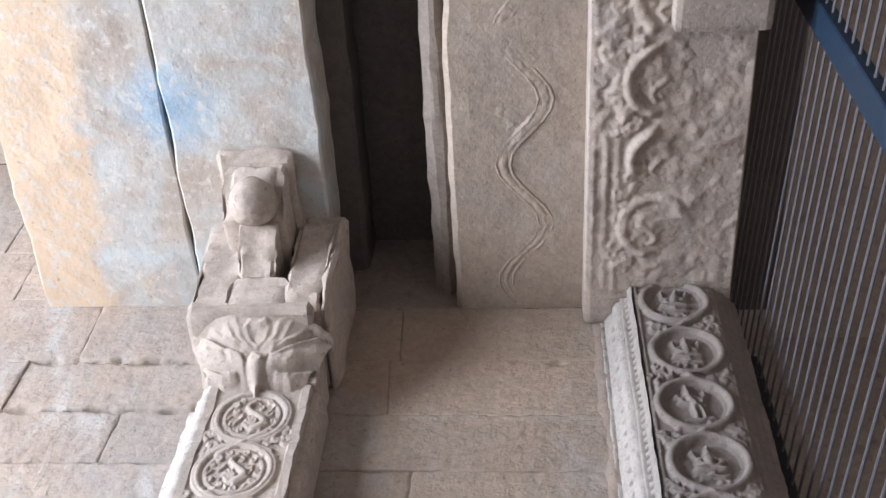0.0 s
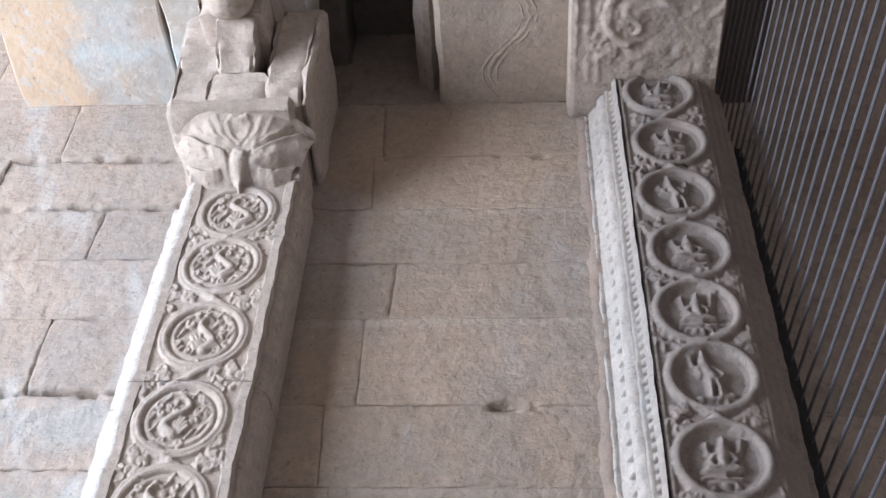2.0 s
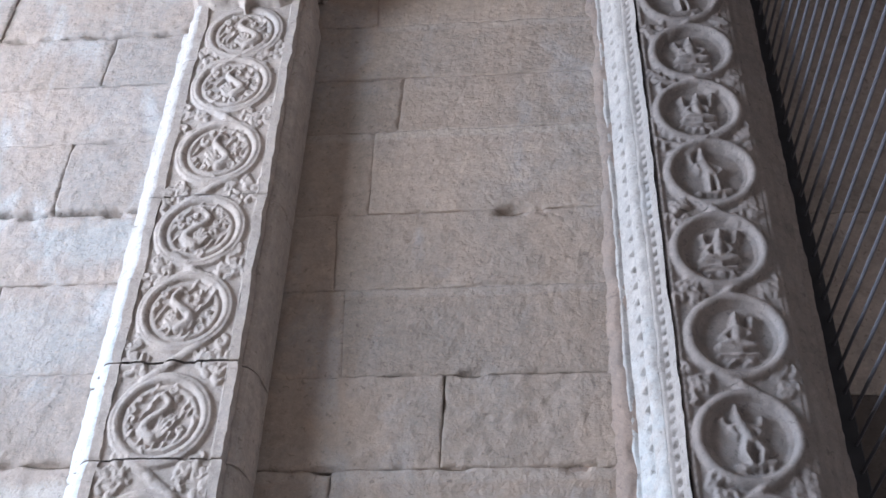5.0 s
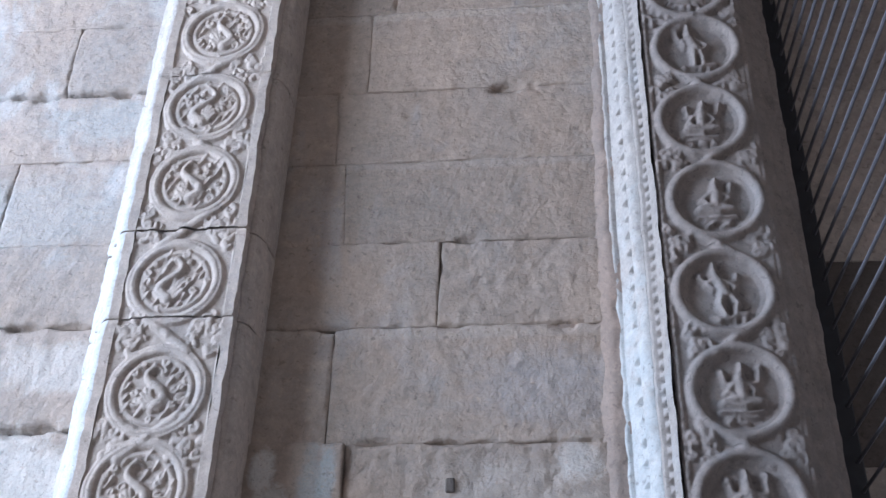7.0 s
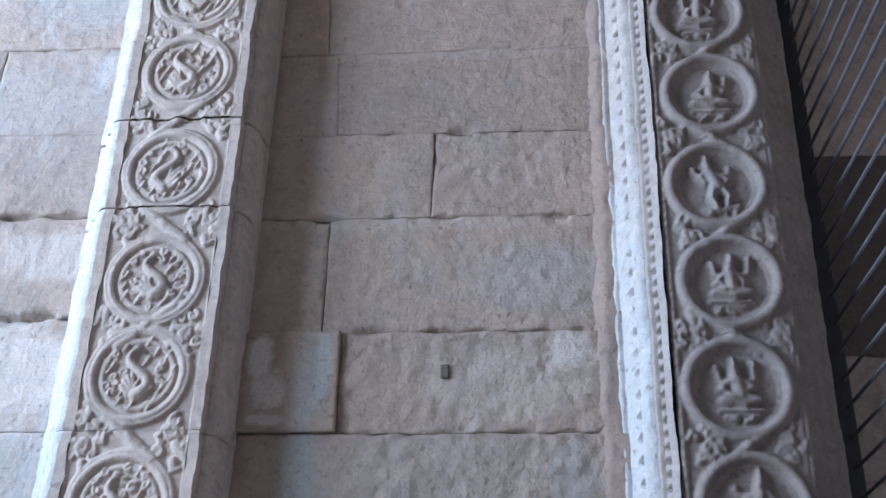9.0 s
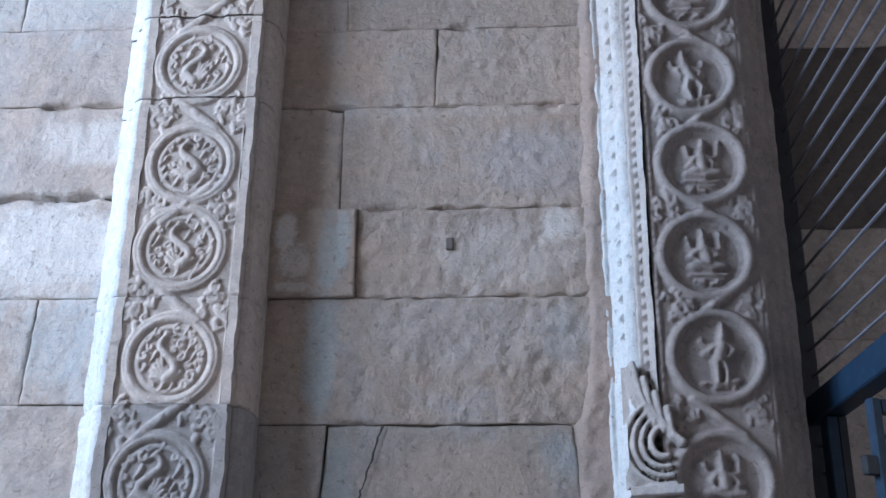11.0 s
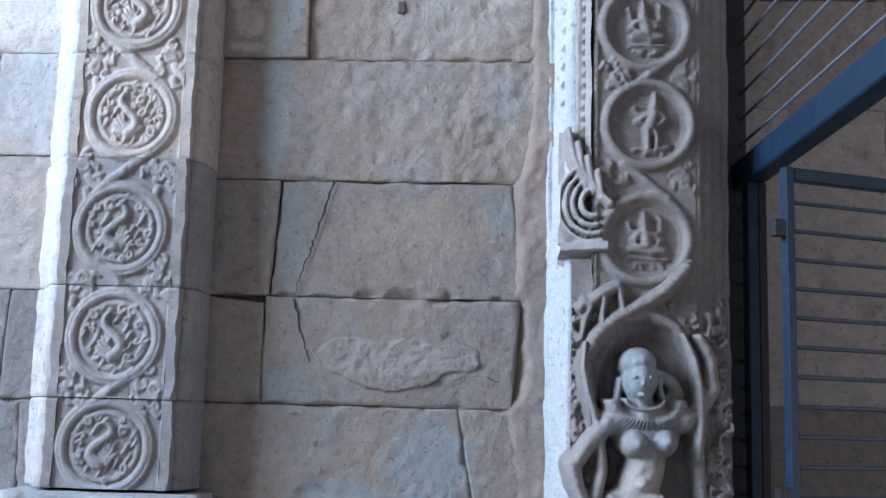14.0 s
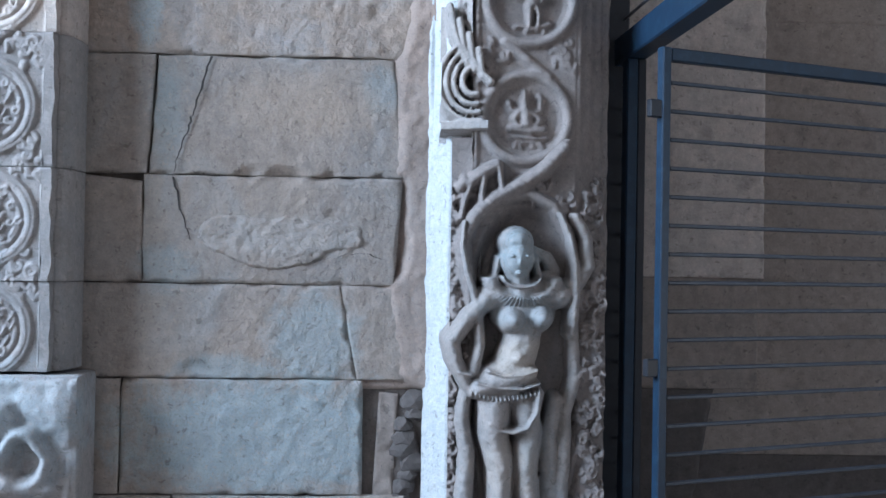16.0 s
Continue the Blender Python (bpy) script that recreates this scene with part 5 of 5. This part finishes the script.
for k in range(1, 30):
    again(stub, 0.10 + 0.0645 * k)

leaf = empty("gate_leaf", "open blue steel gate leaf with thin horizontal rods", "gate", (0.692, -0.228, 0))
leaf.rotation_euler = (0, 0, radians(22))
part("hinge_stile", box_bm(0.0, 0.024, -0.012, 0.012, 0.08, 2.0, 0.003), BLUE, leaf)
part("lock_stile", box_bm(1.185, 1.22, -0.018, 0.018, 0.08, 2.0, 0.003), BLUE, leaf)
part("top_rail", box_bm(0.024, 1.185, -0.012, 0.012, 1.969, 1.999, 0.003), BLUE, leaf)
part("bottom_rail", box_bm(0.024, 1.185, -0.012, 0.012, 0.08, 0.115, 0.003), BLUE, leaf)
for z in (0.5, 1.28, 1.86):
    part("hinge", box_bm(-0.03, 0.002, -0.009, 0.009, z - 0.02, z + 0.02, 0.003), DARK, leaf)
lrod = part("rod", rod_bm((0.03, 0, 0), (1.19, 0, 0), 0.005), ROD_DARK, leaf)
lrod.location = (0, 0, 0.18)
for k in range(1, 28):
    again(lrod, 0.18 + 0.0645 * k)

# ---- inner wall past the gate ----
inner = part("wall_inner", box_bm(0.66, 4.0, 0.62, 0.9, 0.0, 6.0), INNER)
tagged(inner, "dim granite wall inside the gate", "wall", kind="structure")
# block tones step by height and depth, so the colour carries the dimness
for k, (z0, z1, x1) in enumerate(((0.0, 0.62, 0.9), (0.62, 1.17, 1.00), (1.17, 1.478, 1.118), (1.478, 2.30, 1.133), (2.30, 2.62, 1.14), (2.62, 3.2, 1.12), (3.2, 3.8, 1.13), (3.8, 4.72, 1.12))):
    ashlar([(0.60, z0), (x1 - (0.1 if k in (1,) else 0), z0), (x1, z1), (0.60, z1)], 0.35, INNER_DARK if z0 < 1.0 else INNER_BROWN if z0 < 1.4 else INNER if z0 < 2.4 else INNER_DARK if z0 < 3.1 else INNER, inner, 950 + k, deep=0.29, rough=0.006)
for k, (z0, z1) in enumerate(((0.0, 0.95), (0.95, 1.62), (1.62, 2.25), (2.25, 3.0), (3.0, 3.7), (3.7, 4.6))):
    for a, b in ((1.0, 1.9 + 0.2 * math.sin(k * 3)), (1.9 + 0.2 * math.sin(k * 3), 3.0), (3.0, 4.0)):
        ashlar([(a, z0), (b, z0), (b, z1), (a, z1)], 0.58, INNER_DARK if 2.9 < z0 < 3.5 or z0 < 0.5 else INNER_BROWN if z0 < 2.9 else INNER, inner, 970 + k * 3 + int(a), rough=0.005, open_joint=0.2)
